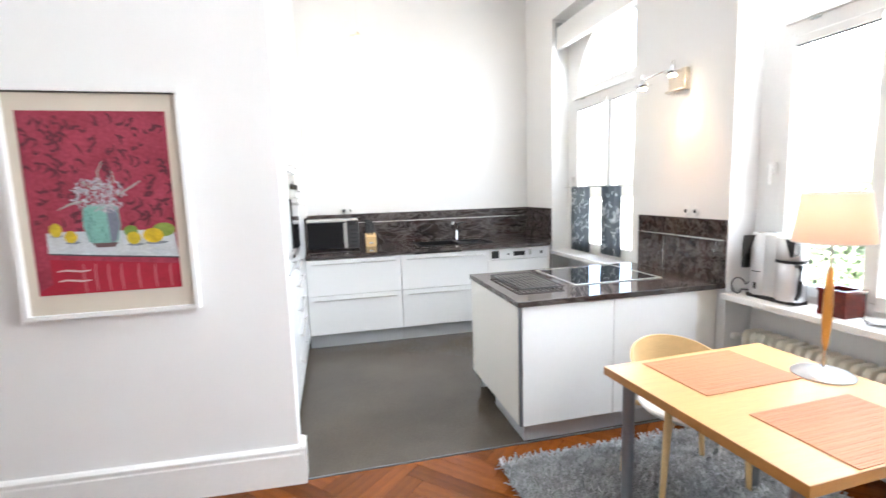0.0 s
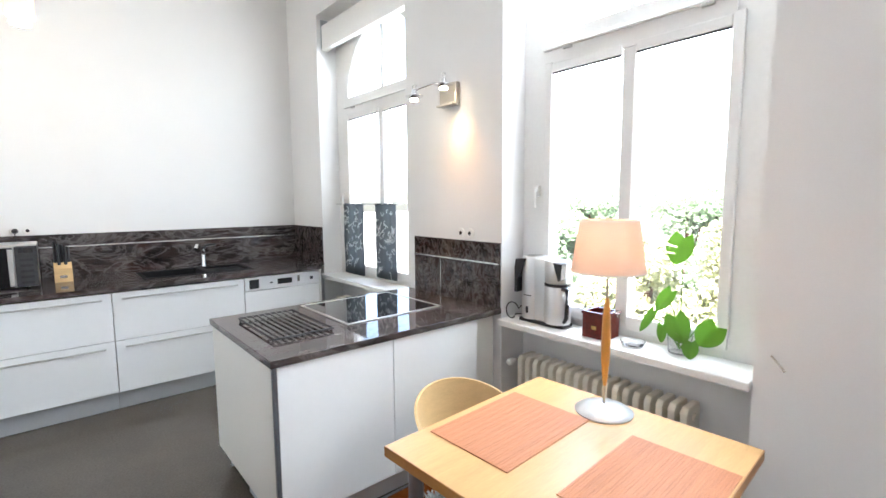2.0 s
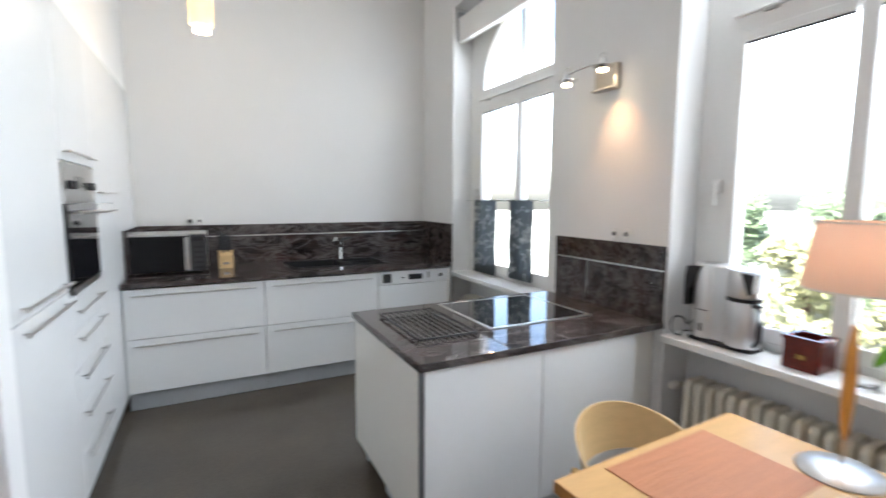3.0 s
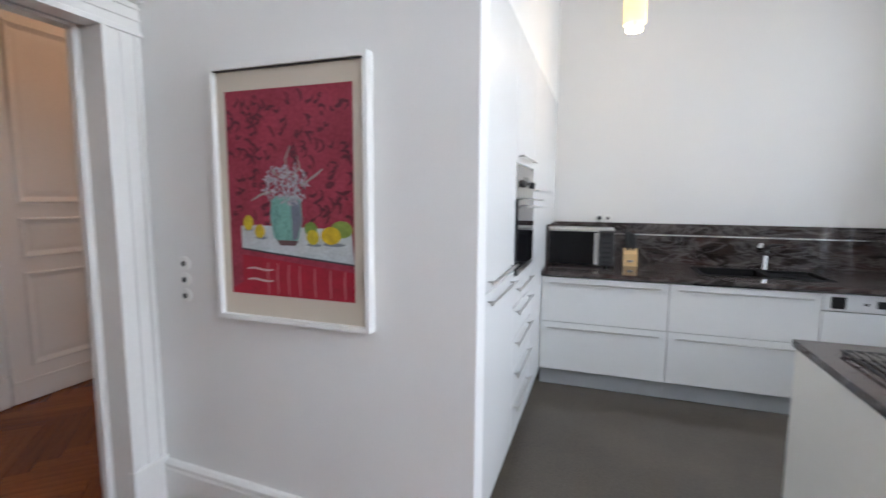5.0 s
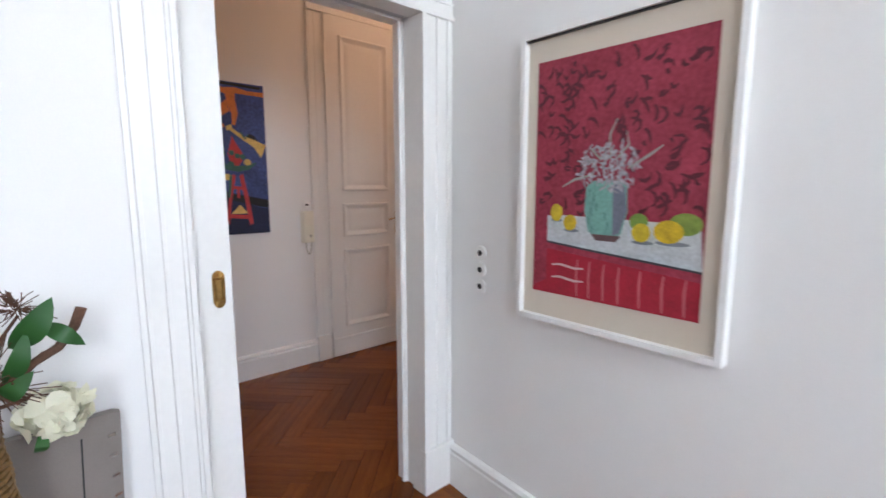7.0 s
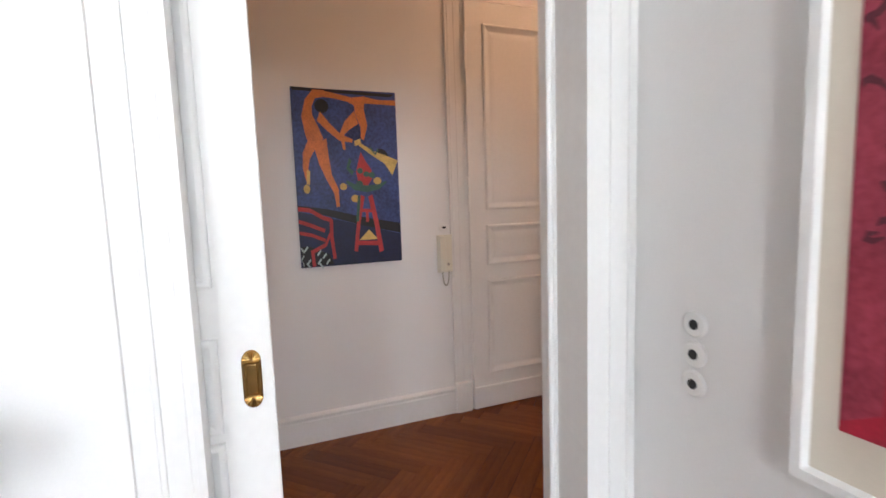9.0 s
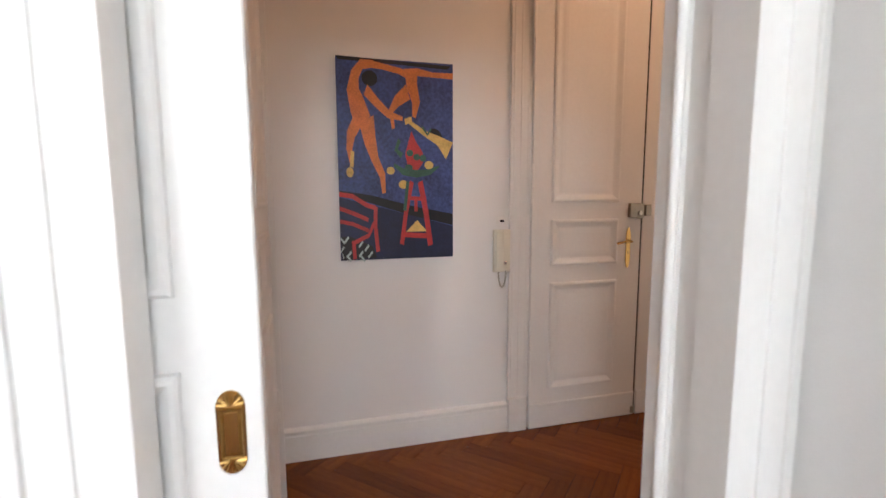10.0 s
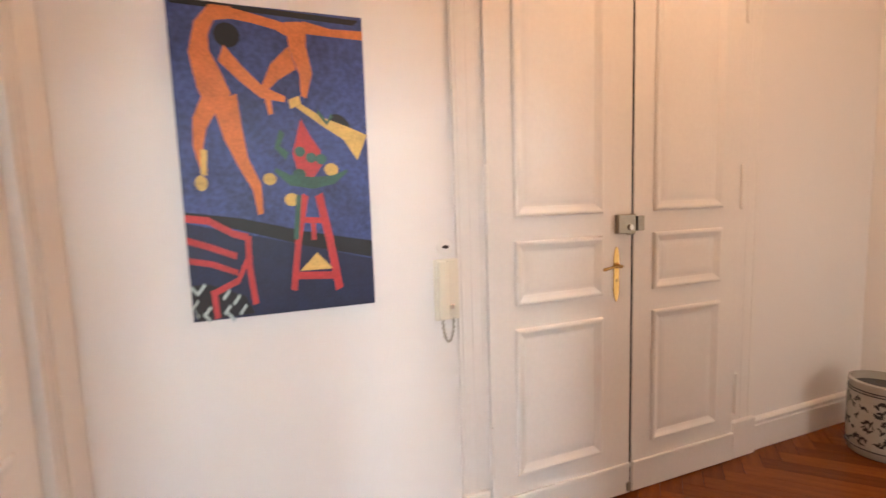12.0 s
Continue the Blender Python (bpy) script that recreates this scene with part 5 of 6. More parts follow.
# shadow line under the top rail, put in as a black strip
part("rebate", slab([(FX0 + 0.02, FZ1 - 0.024), (FX1 - 0.02, FZ1 - 0.024), (FX1 - 0.02, FZ1 - 0.0205), (FX0 + 0.02, FZ1 - 0.0205)], ona, 0.0141, 0.03), M.black, fp, "black strip painting the shadow under the top rail")
AX0, AX1, AZ0, AZ1 = -1.303, -0.69, 1.15, 2.008
au = lambda u: AX0 + (AX1 - AX0) * u
av = lambda v: AZ1 - (AZ1 - AZ0) * v
onp = lambda u, v, d: (au(u), PY - d, av(v))
red = mat("red_painted_ground", (0.30, 0.022, 0.046), 0.6, vary=0.4, scale=7, fine=60, bump=0.15, color2=(0.38, 0.045, 0.08))
sheet = part("painted_sheet", slab([(0, 0), (1, 0), (1, 1), (0, 1)], onp, 0.0145, 0.0155), red, fp, "crimson painted ground")


def dab(name, pts, c, d=0.0156, h=0.0005, parent=None):
    return part(name, slab(pts, onp, d, d + h), plain(name + "_paint", c, 0.6, 0.25, 14, 90), parent or sheet)


dab("chest", [(0.1, 0.8), (1, 0.86), (1, 1), (0.0, 1), (0.0, 0.98), (0.1, 0.94)], (0.34, 0.012, 0.03))
bm = bmesh.new()
rr = random.Random(11)
for k in range(150):
    u, v = rr.uniform(0.02, 0.98), rr.uniform(0.02, 0.62)
    if 0.34 < u < 0.62 and v > 0.36:
        continue
    a0 = rr.uniform(0, 6.28)
    pts = [(u + (0.018 + 0.02 * ((k * 7) % 5) / 4) * math.cos(a0 + q * (0.5 + 0.15 * (k % 6))), v + 0.018 * math.sin(a0 + q * 0.9) + 0.006 * q) for q in range(5)]
    pts = [(min(max(p[0], 0.01), 0.99), p[1]) for p in pts]
    stroke(pts, [0.005, 0.013, 0.017, 0.012, 0.004], onp, 0.0157, 0.0159 + 0.0004 * rr.random(), bm)
tagged(part("leaf_pattern", bm, plain("dark_pattern_paint", (0.10, 0.014, 0.026), 0.6), sheet, "dark leaf scrolls"), kind="stuff")
stripe_m = plain("stripe_paint", (0.45, 0.12, 0.13))
for u in (0.32, 0.40, 0.49, 0.58, 0.7, 0.82, 0.93):
    part("stripe", stroke([(u, 0.82 + 0.04 * u), (u - 0.006, 0.9), (u, 0.99)], [0.008, 0.014, 0.01], onp, 0.0163, 0.0166), stripe_m, sheet)
dab("tablecloth", [(0.1, 0.655), (0.22, 0.65), (0.98, 0.66), (1, 0.82), (0.75, 0.805), (0.4, 0.785), (0.1, 0.765)], (0.47, 0.50, 0.52), 0.0164)
dab("cloth_shadow", [(0.1, 0.765), (0.4, 0.785), (0.75, 0.805), (1, 0.82), (1, 0.828), (0.75, 0.814), (0.4, 0.794), (0.1, 0.774)], (0.05, 0.05, 0.06), 0.0166)
dab("vase", [(0.36, 0.53), (0.4, 0.505), (0.56, 0.505), (0.6, 0.53), (0.61, 0.62), (0.58, 0.71), (0.54, 0.735), (0.44, 0.735), (0.38, 0.71), (0.35, 0.62)], (0.17, 0.36, 0.31), 0.017)
dab("vase_shade", [(0.52, 0.51), (0.59, 0.53), (0.605, 0.62), (0.57, 0.71), (0.53, 0.72)], (0.16, 0.17, 0.22), 0.0176)
dab("vase_foot", [(0.4, 0.72), (0.58, 0.72), (0.55, 0.745), (0.43, 0.745)], (0.13, 0.07, 0.07), 0.0178)
bm = bmesh.new()
for k in range(150):
    an = rr.uniform(0, 6.28)
    ra = 0.165 * rr.random() ** 0.6
    u, v = 0.48 + ra * math.cos(an) * 1.1, 0.455 + ra * math.sin(an) * 0.62
    slab(ell(u, v, rr.uniform(0.008, 0.028), rr.uniform(0.003, 0.008), 8, rr.uniform(0, 3)), onp, 0.018, 0.0184 + 0.0006 * rr.random(), bm)
tagged(part("blossoms", bm, plain("lilac_blossom_paint", (0.36, 0.33, 0.36), 0.6, 0.5, 60), sheet, "pale lilac blossoms"), kind="stuff")
for pts in ([(0.5, 0.42), (0.49, 0.33), (0.53, 0.27)], [(0.54, 0.42), (0.6, 0.37), (0.585, 0.32)], [(0.6, 0.46), (0.72, 0.41), (0.78, 0.38)], [(0.4, 0.48), (0.28, 0.5), (0.2, 0.53)], [(0.44, 0.42), (0.38, 0.38)]):
    part("sprig", stroke(pts, [0.006, 0.012, 0.005] if len(pts) > 2 else 0.008, onp, 0.0186, 0.0189), plain("sage_paint", (0.30, 0.31, 0.27)), sheet)
for k, (u, v, ru, rv, c) in enumerate(((0.165, 0.64, 0.042, 0.038, (0.50, 0.38, 0.02)), (0.26, 0.68, 0.044, 0.034, (0.56, 0.40, 0.02)), (0.675, 0.66, 0.05, 0.032, (0.16, 0.26, 0.045)), (0.69, 0.70, 0.05, 0.036, (0.50, 0.38, 0.02)), (0.91, 0.66, 0.08, 0.04, (0.20, 0.28, 0.05)), (0.83, 0.69, 0.075, 0.042, (0.56, 0.38, 0.015)))):
    part("fruit", slab(ell(min(u, 0.92), v, ru, rv), onp, 0.0178, 0.0186 + 0.0002 * k), plain("fruit_paint", c, 0.6, 0.3, 25), sheet)
for k in range(9):
    u, v = 0.375 + 0.018 * k * (k % 2) / 1.2 + 0.012 * (k % 3), 0.535 + 0.019 * k
    part("vase_mark", stroke([(u, v), (u + 0.01, v + 0.012), (u + 0.004, v + 0.02), (u + 0.014, v + 0.034)], [0.003, 0.007, 0.005, 0.002], onp, 0.0176, 0.0179), plain("dark_teal_paint", (0.07, 0.17, 0.15)), sheet)
for k, (u, v, ru, rv) in enumerate(((0.165, 0.672, 0.04, 0.008), (0.27, 0.712, 0.05, 0.008), (0.70, 0.737, 0.06, 0.008), (0.85, 0.732, 0.085, 0.009))):
    part("fruit_shadow", slab(ell(u, v, ru, rv, 14), onp, 0.017, 0.0173), plain("grey_shadow_paint", (0.20, 0.22, 0.25)), sheet)
for v in (0.87, 0.925):
    part("drawer_handle", stroke([(0.14, v), (0.2, v - 0.006), (0.3, v + 0.004), (0.36, v)], [0.006, 0.01, 0.01, 0.006], onp, 0.0166, 0.0169), plain("pale_stroke_paint", (0.55, 0.42, 0.4)), sheet)

# ---- chair back and flowers near the doorway ----
gc = thing("leather_chair", (-1.62, 1.44, 0), "taupe leather high-backed chair standing by the wall", "chair")
onc = lambda u, v, d: (-1.852 + d + 0.1 * (0.952 - v), 1.114 * u - 0.202, 1.114 * v - 0.179)
part("backrest", slab([(1.24, 0.40), (1.65, 0.40), (1.665, 0.60), (1.682, 0.952), (1.667, 0.958), (1.26, 0.948), (1.245, 0.942)], onc, 0.0, 0.03), M.leather, gc, "taupe leather backrest")
part("back_seam", stroke([(1.595, 0.91), (1.585, 0.70), (1.575, 0.5)], 0.004, onc, 0.0302, 0.0315), M.black, gc)
for k in range(6):
    part("stitch", slab([(1.65, 0.90 - k * 0.055), (1.667, 0.904 - k * 0.055), (1.667, 0.896 - k * 0.055), (1.65, 0.892 - k * 0.055)], onc, 0.0302, 0.0318), M.alum, gc)
part("seat", box(-1.80, -1.38, 1.21, 1.66, 0.36, 0.42, 0.02, 3), M.leather, gc, smooth=True)
for x, y in ((-1.77, 1.24), (-1.77, 1.63), (-1.41, 1.24), (-1.41, 1.63)):
    part("leg", box(x - 0.015, x + 0.015, y - 0.015, y + 0.015, 0.001, 0.365, 0.003), M.legm, gc)
fv = thing("flower_vase", (-1.40, 1.44, 0.627), "woven cane vase with white peony, branches and leaves", "flower vase")
part("liner", lathe([(0.058, 0.003), (0.062, 0.1), (0.05, 0.36), (0.046, 0.478)], (-1.40, 1.44, 0.627), 20), M.twig, fv, smooth=True)
for k in range(37):
    z = 0.633 + k * 0.0128
    f = k / 36
    r = 0.072 + 0.012 * math.sin(f * 3.0) - 0.016 * f
    part("cane_ring", tube([(-1.40 + (r + 0.002 * math.sin(i * 2 + k)) * math.cos(2 * math.pi * i / 18), 1.44 + (r + 0.002 * math.sin(i * 2 + k)) * math.sin(2 * math.pi * i / 18), z + 0.002 * math.sin(i * 3 + k * 2)) for i in range(19)], 0.0062, 5), M.wicker, fv)
rr = random.Random(3)
top = Vector((-1.40, 1.44, 1.06))


def branch(pts, r0, r1, material, name="branch", label=""):
    n = len(pts)
    return part(name, tube(pts, [r0 + (r1 - r0) * i / (n - 1) for i in range(n)], 7), material, fv, label, smooth=True)


branch([top, (-1.42, 1.50, 1.15), (-1.43, 1.56, 1.205), (-1.44, 1.60, 1.225), (-1.45, 1.63, 1.262), (-1.45, 1.645, 1.30)], 0.007, 0.011, M.twig, "branch", "gnarled dry branch")
branch([top, (-1.43, 1.40, 1.13), (-1.45, 1.50, 1.235), (-1.46, 1.545, 1.30)], 0.005, 0.003, M.twig)
branch([top, (-1.43, 1.47, 1.15), (-1.45, 1.50, 1.21), (-1.46, 1.52, 1.26)], 0.006, 0.003, M.twig)
bm = bmesh.new()
for c, n, sp in ((Vector((-1.43, 1.495, 1.17)), 130, 0.075), (Vector((-1.46, 1.545, 1.315)), 60, 0.04)):
    for k in range(n):
        d = Vector((rr.gauss(0, 1), rr.gauss(0, 1), rr.gauss(0, 0.7))).normalized()
        p = c + d * rr.uniform(0, sp * 0.5)
        e = Vector((rr.gauss(0, 0.4), rr.gauss(0, 0.4), rr.gauss(0, 0.4)))
        tube([p, p + (d + e * 0.5) * sp * 0.35, p + (d + e) * sp * 0.7], 0.0012, 4, bm)
tagged(part("dry_twigs", bm, M.twig, fv, "tangle of fine dry twigs"), kind="stuff")
pe = Vector((-1.44, 1.583, 1.09))
bm = bmesh.new()
for k in range(95):
    d = Vector((rr.gauss(0, 1), rr.gauss(0, 1), rr.gauss(0, 1))).normalized()
    r = 0.02 + 0.04 * rr.random() ** 0.5
    c = pe + Vector((d.x * r, d.y * r * 1.1, d.z * r * 0.95))
    s = Vector((rr.gauss(0, 1), rr.gauss(0, 1), rr.gauss(0, 1))).cross(d).normalized()
    t = d.cross(s)
    w = rr.uniform(0.014, 0.024)
    ring = [bm.verts.new(c + (s * math.cos(a) + t * math.sin(a)) * w + d * 0.006 * math.cos(2 * a)) for a in (math.pi * 2 * i / 8 for i in range(8))]
    cen = bm.verts.new(c + d * -0.006)
    for i in range(8):
        bm.faces.new((ring[i], ring[(i + 1) % 8], cen))
part("peony", bm, M.petal, fv, "full cream-white peony", smooth=True)
branch([(-1.42, 1.50, 1.13), (-1.43, 1.55, 1.135), (-1.44, 1.585, 1.125)], 0.004, 0.004, M.twig, "flower_stem")


def blade(p, q, w, m, name="leaf", bend=0.03):
    p, q = Vector(p), Vector(q)
    d = q - p
    s = d.cross(Vector((1, 0.2, 0.1))).normalized()
    up = s.cross(d).normalized()
    bm = bmesh.new()
    L_, R_, C_ = [], [], []
    for i in range(9):
        f = i / 8
        c = p + d * f + up * bend * math.sin(math.pi * f)
        ww = w * math.sin(math.pi * min(1, f * 0.94 + 0.06)) ** 0.8
        L_.append(bm.verts.new(c + s * ww + up * 0.15 * ww)), R_.append(bm.verts.new(c - s * ww + up * 0.15 * ww)), C_.append(bm.verts.new(c))
    for i in range(8):
        bm.faces.new((L_[i], L_[i + 1], C_[i + 1], C_[i])), bm.faces.new((C_[i], C_[i + 1], R_[i + 1], R_[i]))
    return part(name, bm, m, fv, smooth=True)


blade((-1.45, 1.53, 1.235), (-1.43, 1.60, 1.335), 0.026, M.leafd)
blade((-1.45, 1.58, 1.275), (-1.42, 1.645, 1.225), 0.017, M.leafd)
blade((-1.44, 1.515, 1.17), (-1.42, 1.555, 1.275), 0.018, M.leafd)
blade((-1.43, 1.50, 1.15), (-1.41, 1.56, 1.195), 0.02, M.leafd)
blade((-1.43, 1.49, 1.16), (-1.45, 1.475, 1.25), 0.014, M.leafd)
for q in ((-1.42, 1.655, 1.11), (-1.43, 1.65, 1.08), (-1.43, 1.64, 1.14), (-1.41, 1.655, 1.13)):
    blade((-1.44, 1.625, 1.10), q, 0.01, M.petal, "bud_petal", 0.004)
blade((-1.43, 1.56, 1.06), (-1.43, 1.545, 1.015), 0.012, M.leafd)
fv.scale = (1.22, 1.22, 1.22)   # the bunch stands on the chair's seat, close to the wall
fv.location = (-1.646, 1.352, 0.4205)

# ---- hall ----
cv = thing("canvas_painting", (XH, 2.585, 1.77), "unframed blue canvas with loose orange and red shapes", "painting")
CY0, CY1, CZ0, CZ1 = 2.268, 2.94, 1.184, 2.318
onv = lambda u, v, d: (XH + d, CY0 + (CY1 - CY0) * min(max(u - 0.03 * (d > 0.02205) * (0.02 < u < 0.98), 0.0), 1.0), CZ1 - (CZ1 - CZ0) * v)
part("canvas", slab([(0, 0), (1, 0), (1, 1), (0, 1)], onv, 0.002, 0.022), mat("ultramarine_paint", (0.028, 0.042, 0.155), 0.5, vary=0.45, scale=6, fine=50, bump=0.25, color2=(0.065, 0.105, 0.32)), cv, "deep blue painted canvas")
ORG, RED, DRK, YEL = (0.58, 0.17, 0.045), (0.46, 0.035, 0.04), (0.008, 0.01, 0.014), (0.60, 0.40, 0.12)
CM = {}


def brush(name, c, shapes, d, label=""):
    if c not in CM:
        CM[c] = plain(name + "_oil", c, 0.5, 0.3, 16, 90)
    for i, (pts, w) in enumerate(shapes):
        dd = d + i * 0.00002
        part(name, slab(pts, onv, 0.0221, dd) if w is None else stroke(pts, w, onv, 0.0221, dd), CM[c], cv, label)


brush("dark_floor", (0.012, 0.018, 0.06), [([(0.03, 0.68), (0.5, 0.75), (1, 0.835), (1, 1), (0.03, 1)], None)], 0.0223)
brush("dark_band", DRK, [([(0.0, 0.655), (0.3, 0.69), (0.65, 0.75), (1, 0.80)], [0.02, 0.04, 0.05, 0.06])], 0.0225)
brush("dark_head", DRK, [([(0.02, 0.005), (0.55, 0.012), (0.98, 0.02)], 0.018), (ell(0.305, 0.095, 0.065, 0.038), None), (ell(0.875, 0.36, 0.06, 0.03, 16, 0.3), None)], 0.0227)
brush("orange_form", ORG, [([(0.34, 0.025), (0.24, 0.03), (0.185, 0.08), (0.165, 0.15), (0.2, 0.23), (0.25, 0.31)], [0.035, 0.05, 0.07, 0.1, 0.13, 0.13]), ([(0.27, 0.29), (0.3, 0.4), (0.34, 0.49), (0.40, 0.57), (0.41, 0.66)], [0.13, 0.1, 0.06, 0.05, 0.03]),
       ([(0.2, 0.3), (0.14, 0.37), (0.125, 0.44), (0.145, 0.52)], [0.08, 0.07, 0.05, 0.03]), ([(0.27, 0.15), (0.36, 0.21), (0.46, 0.265), (0.58, 0.285)], [0.06, 0.05, 0.04, 0.02]),
       ([(0.3, 0.025), (0.42, 0.035), (0.55, 0.05), (0.62, 0.065)], [0.035, 0.03, 0.03, 0.04]), ([(0.66, 0.035), (0.665, 0.12), (0.70, 0.2), (0.68, 0.275)], [0.12, 0.09, 0.07, 0.03]), ([(0.63, 0.15), (0.53, 0.2), (0.48, 0.25), (0.50, 0.335)], [0.08, 0.06, 0.04, 0.025]),
       ([(0.7, 0.05), (0.85, 0.06), (1.0, 0.06)], [0.04, 0.025, 0.03])], 0.0229, "loose orange shapes")
brush("pale_form", YEL, [([(0.64, 0.3), (0.78, 0.355), (0.9, 0.39), (0.99, 0.44)], [0.02, 0.03, 0.05, 0.1]), (ell(0.125, 0.555, 0.03, 0.025), None), ([(0.15, 0.45), (0.14, 0.53)], 0.03), (ell(0.47, 0.545, 0.035, 0.02), None), (ell(0.81, 0.515, 0.04, 0.022), None), (ell(0.58, 0.615, 0.04, 0.022), None), ([(0.6, 0.86), (0.7, 0.8), (0.79, 0.86)], None), ([(0.60, 0.30), (0.66, 0.285)], 0.03)], 0.0231)
brush("red_form", RED, [([(0.655, 0.345), (0.7, 0.40), (0.755, 0.45), (0.76, 0.5), (0.70, 0.55), (0.62, 0.52), (0.6, 0.46)], None), ([(0.655, 0.6), (0.6, 0.76), (0.56, 0.925)], 0.035), ([(0.73, 0.6), (0.78, 0.76), (0.82, 0.935)], 0.045), ([(0.64, 0.685), (0.76, 0.69)], 0.02), ([(0.58, 0.875), (0.81, 0.885)], 0.026), ([(0.69, 0.69), (0.69, 0.755)], 0.028),
       ([(0.0, 0.665), (0.14, 0.675), (0.26, 0.72), (0.335, 0.735)], 0.024), ([(0.0, 0.735), (0.14, 0.76), (0.27, 0.795)], 0.022), ([(0.0, 0.80), (0.14, 0.815), (0.27, 0.85)], 0.02), ([(0.335, 0.73), (0.33, 0.83), (0.35, 0.96)], 0.032), ([(0.32, 0.81), (0.27, 0.875), (0.13, 0.915)], 0.022), ([(0.14, 0.9), (0.15, 0.995)], 0.03)], 0.0233, "red shapes")
brush("green_form", (0.035, 0.11, 0.085), [(ell(0.64, 0.455, 0.03, 0.017), None), (ell(0.7, 0.475, 0.03, 0.017), None), (ell(0.63, 0.53, 0.035, 0.018), None), (ell(0.755, 0.48, 0.03, 0.018), None), ([(0.5, 0.515), (0.58, 0.55), (0.7, 0.56), (0.82, 0.55), (0.9, 0.52)], [0.015, 0.035, 0.04, 0.03, 0.01]), ([(0.55, 0.39), (0.52, 0.44), (0.57, 0.47)], 0.03), ([(0.62, 0.6), (0.59, 0.75)], 0.028), ([(0.75, 0.32), (0.8, 0.36), (0.83, 0.33)], 0.014)], 0.0235)
brush("skirt", DRK, [([(0.0, 0.88), (0.12, 0.88), (0.3, 0.93), (0.34, 0.99), (0.02, 0.998)], None)], 0.0231)
brush("dash", (0.42, 0.5, 0.5), [([(u, v), (u + 0.035 * s, v + 0.028)], 0.013) for u, v, s in ((0.03, 0.885, 1), (0.1, 0.88, -1), (0.06, 0.93, -1), (0.12, 0.955, -1), (0.22, 0.905, -1), (0.27, 0.925, -1), (0.3, 0.96, -1), (0.22, 0.955, -1), (0.02, 0.96, 1), (0.08, 0.975, 1), (0.2, 0.98, 1))], 0.0238, "pale dashes")

ip = thing("intercom", (XH, 3.256, 1.19), "ivory wall intercom handset with coiled cord", "intercom")
part("base", box(XH + 0.001, XH + 0.03, 3.206, 3.318, 1.072, 1.342, 0.006, 2), M.ivory, ip, smooth=True)
part("handset", box(XH + 0.03, XH + 0.055, 3.212, 3.262, 1.078, 1.337, 0.009, 3), M.ivory, ip, "ivory handset", smooth=True)
part("seam", box(XH + 0.030, XH + 0.0308, 3.2635, 3.2665, 1.08, 1.335), M.lockm, ip)
part("button", box(XH + 0.03, XH + 0.034, 3.273, 3.293, 1.12, 1.14, 0.002), M.alum, ip)
part("cord", tube([(XH + 0.04, 3.233 + 0.003 * math.sin(i * 2.2) + (0.05 * (1 - math.cos(math.pi * i / 40)) / 2), 1.082 - 0.105 * math.sin(math.pi * i / 40)) for i in range(41)], 0.005, 6), M.cord, ip, "coiled cord", smooth=True)
ws = thing("hall_switch", (XH, 3.262, 1.395), "round white wall switch over the intercom", "switch")
part("plate", lathe([(0.036, 0.001), (0.036, 0.007), (0.03, 0.011), (0.0, 0.011)], (XH, 3.262, 1.395), 24, "x"), M.trim, ws, smooth=True)
part("toggle", slab(ell(3.265, 1.395, 0.016, 0.008, 14), lambda u, v, d: (XH + d, u, v), 0.0112, 0.016), M.black, ws)

pv = thing("porcelain_vase", (-3.57, 5.90, 0), "white porcelain umbrella stand with dark floral painting", "vase")
prof = [(0.14, 0.001), (0.15, 0.01), (0.158, 0.06), (0.162, 0.2), (0.162, 0.36), (0.158, 0.415), (0.164, 0.43), (0.164, 0.45), (0.15, 0.455), (0.145, 0.40), (0.14, 0.05), (0.0, 0.04)]
porc = mat("painted_porcelain", (0.42, 0.40, 0.35), 0.15, vary=0.06, scale=5, fine=40, bump=0.02, coat=0.4)
part("body", lathe(prof, (-3.57, 5.90, 0), 40), porc, pv, smooth=True)
rr = random.Random(8)
bm = bmesh.new()
rnd = lambda u, v, d: (-3.57 + (0.1615 + d) * math.cos(u), 5.90 + (0.1615 + d) * math.sin(u), v)
for k in range(170):
    u, v = rr.uniform(0, 6.28), rr.uniform(0.1, 0.36)
    pts = [(u, v)]
    for q in range(5):
        pts.append((pts[-1][0] + rr.uniform(-0.14, 0.14), min(0.37, max(0.08, pts[-1][1] + rr.uniform(-0.022, 0.022)))))
    stroke(pts, [0.004, 0.014, 0.022, 0.016, 0.01, 0.003], rnd, 0.0, 0.0012, bm)
tagged(part("painted_branches", bm, plain("ink_glaze", (0.03, 0.03, 0.032), 0.25), pv, "dark painted branches"), kind="stuff")
for z in (0.385, 0.40, 0.05):
    part("painted_band", lathe([(0.1625, z), (0.1635, z + 0.003), (0.1625, z + 0.006)], (-3.57, 5.90, 0), 40), plain("band_glaze", (0.05, 0.05, 0.055), 0.25), pv)
# opal ceiling lamp, unseen, added to give the hall its warm light
hl = thing("added_hall_lamp", (-3.0, 4.3, H), "opal glass ceiling lamp, lit, added out of view to light the hall", "ceiling lamp")
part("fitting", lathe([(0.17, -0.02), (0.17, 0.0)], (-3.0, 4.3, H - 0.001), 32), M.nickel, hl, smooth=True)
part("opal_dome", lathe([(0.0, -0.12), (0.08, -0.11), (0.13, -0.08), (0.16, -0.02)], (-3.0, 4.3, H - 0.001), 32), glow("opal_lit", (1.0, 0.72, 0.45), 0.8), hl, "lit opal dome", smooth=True)
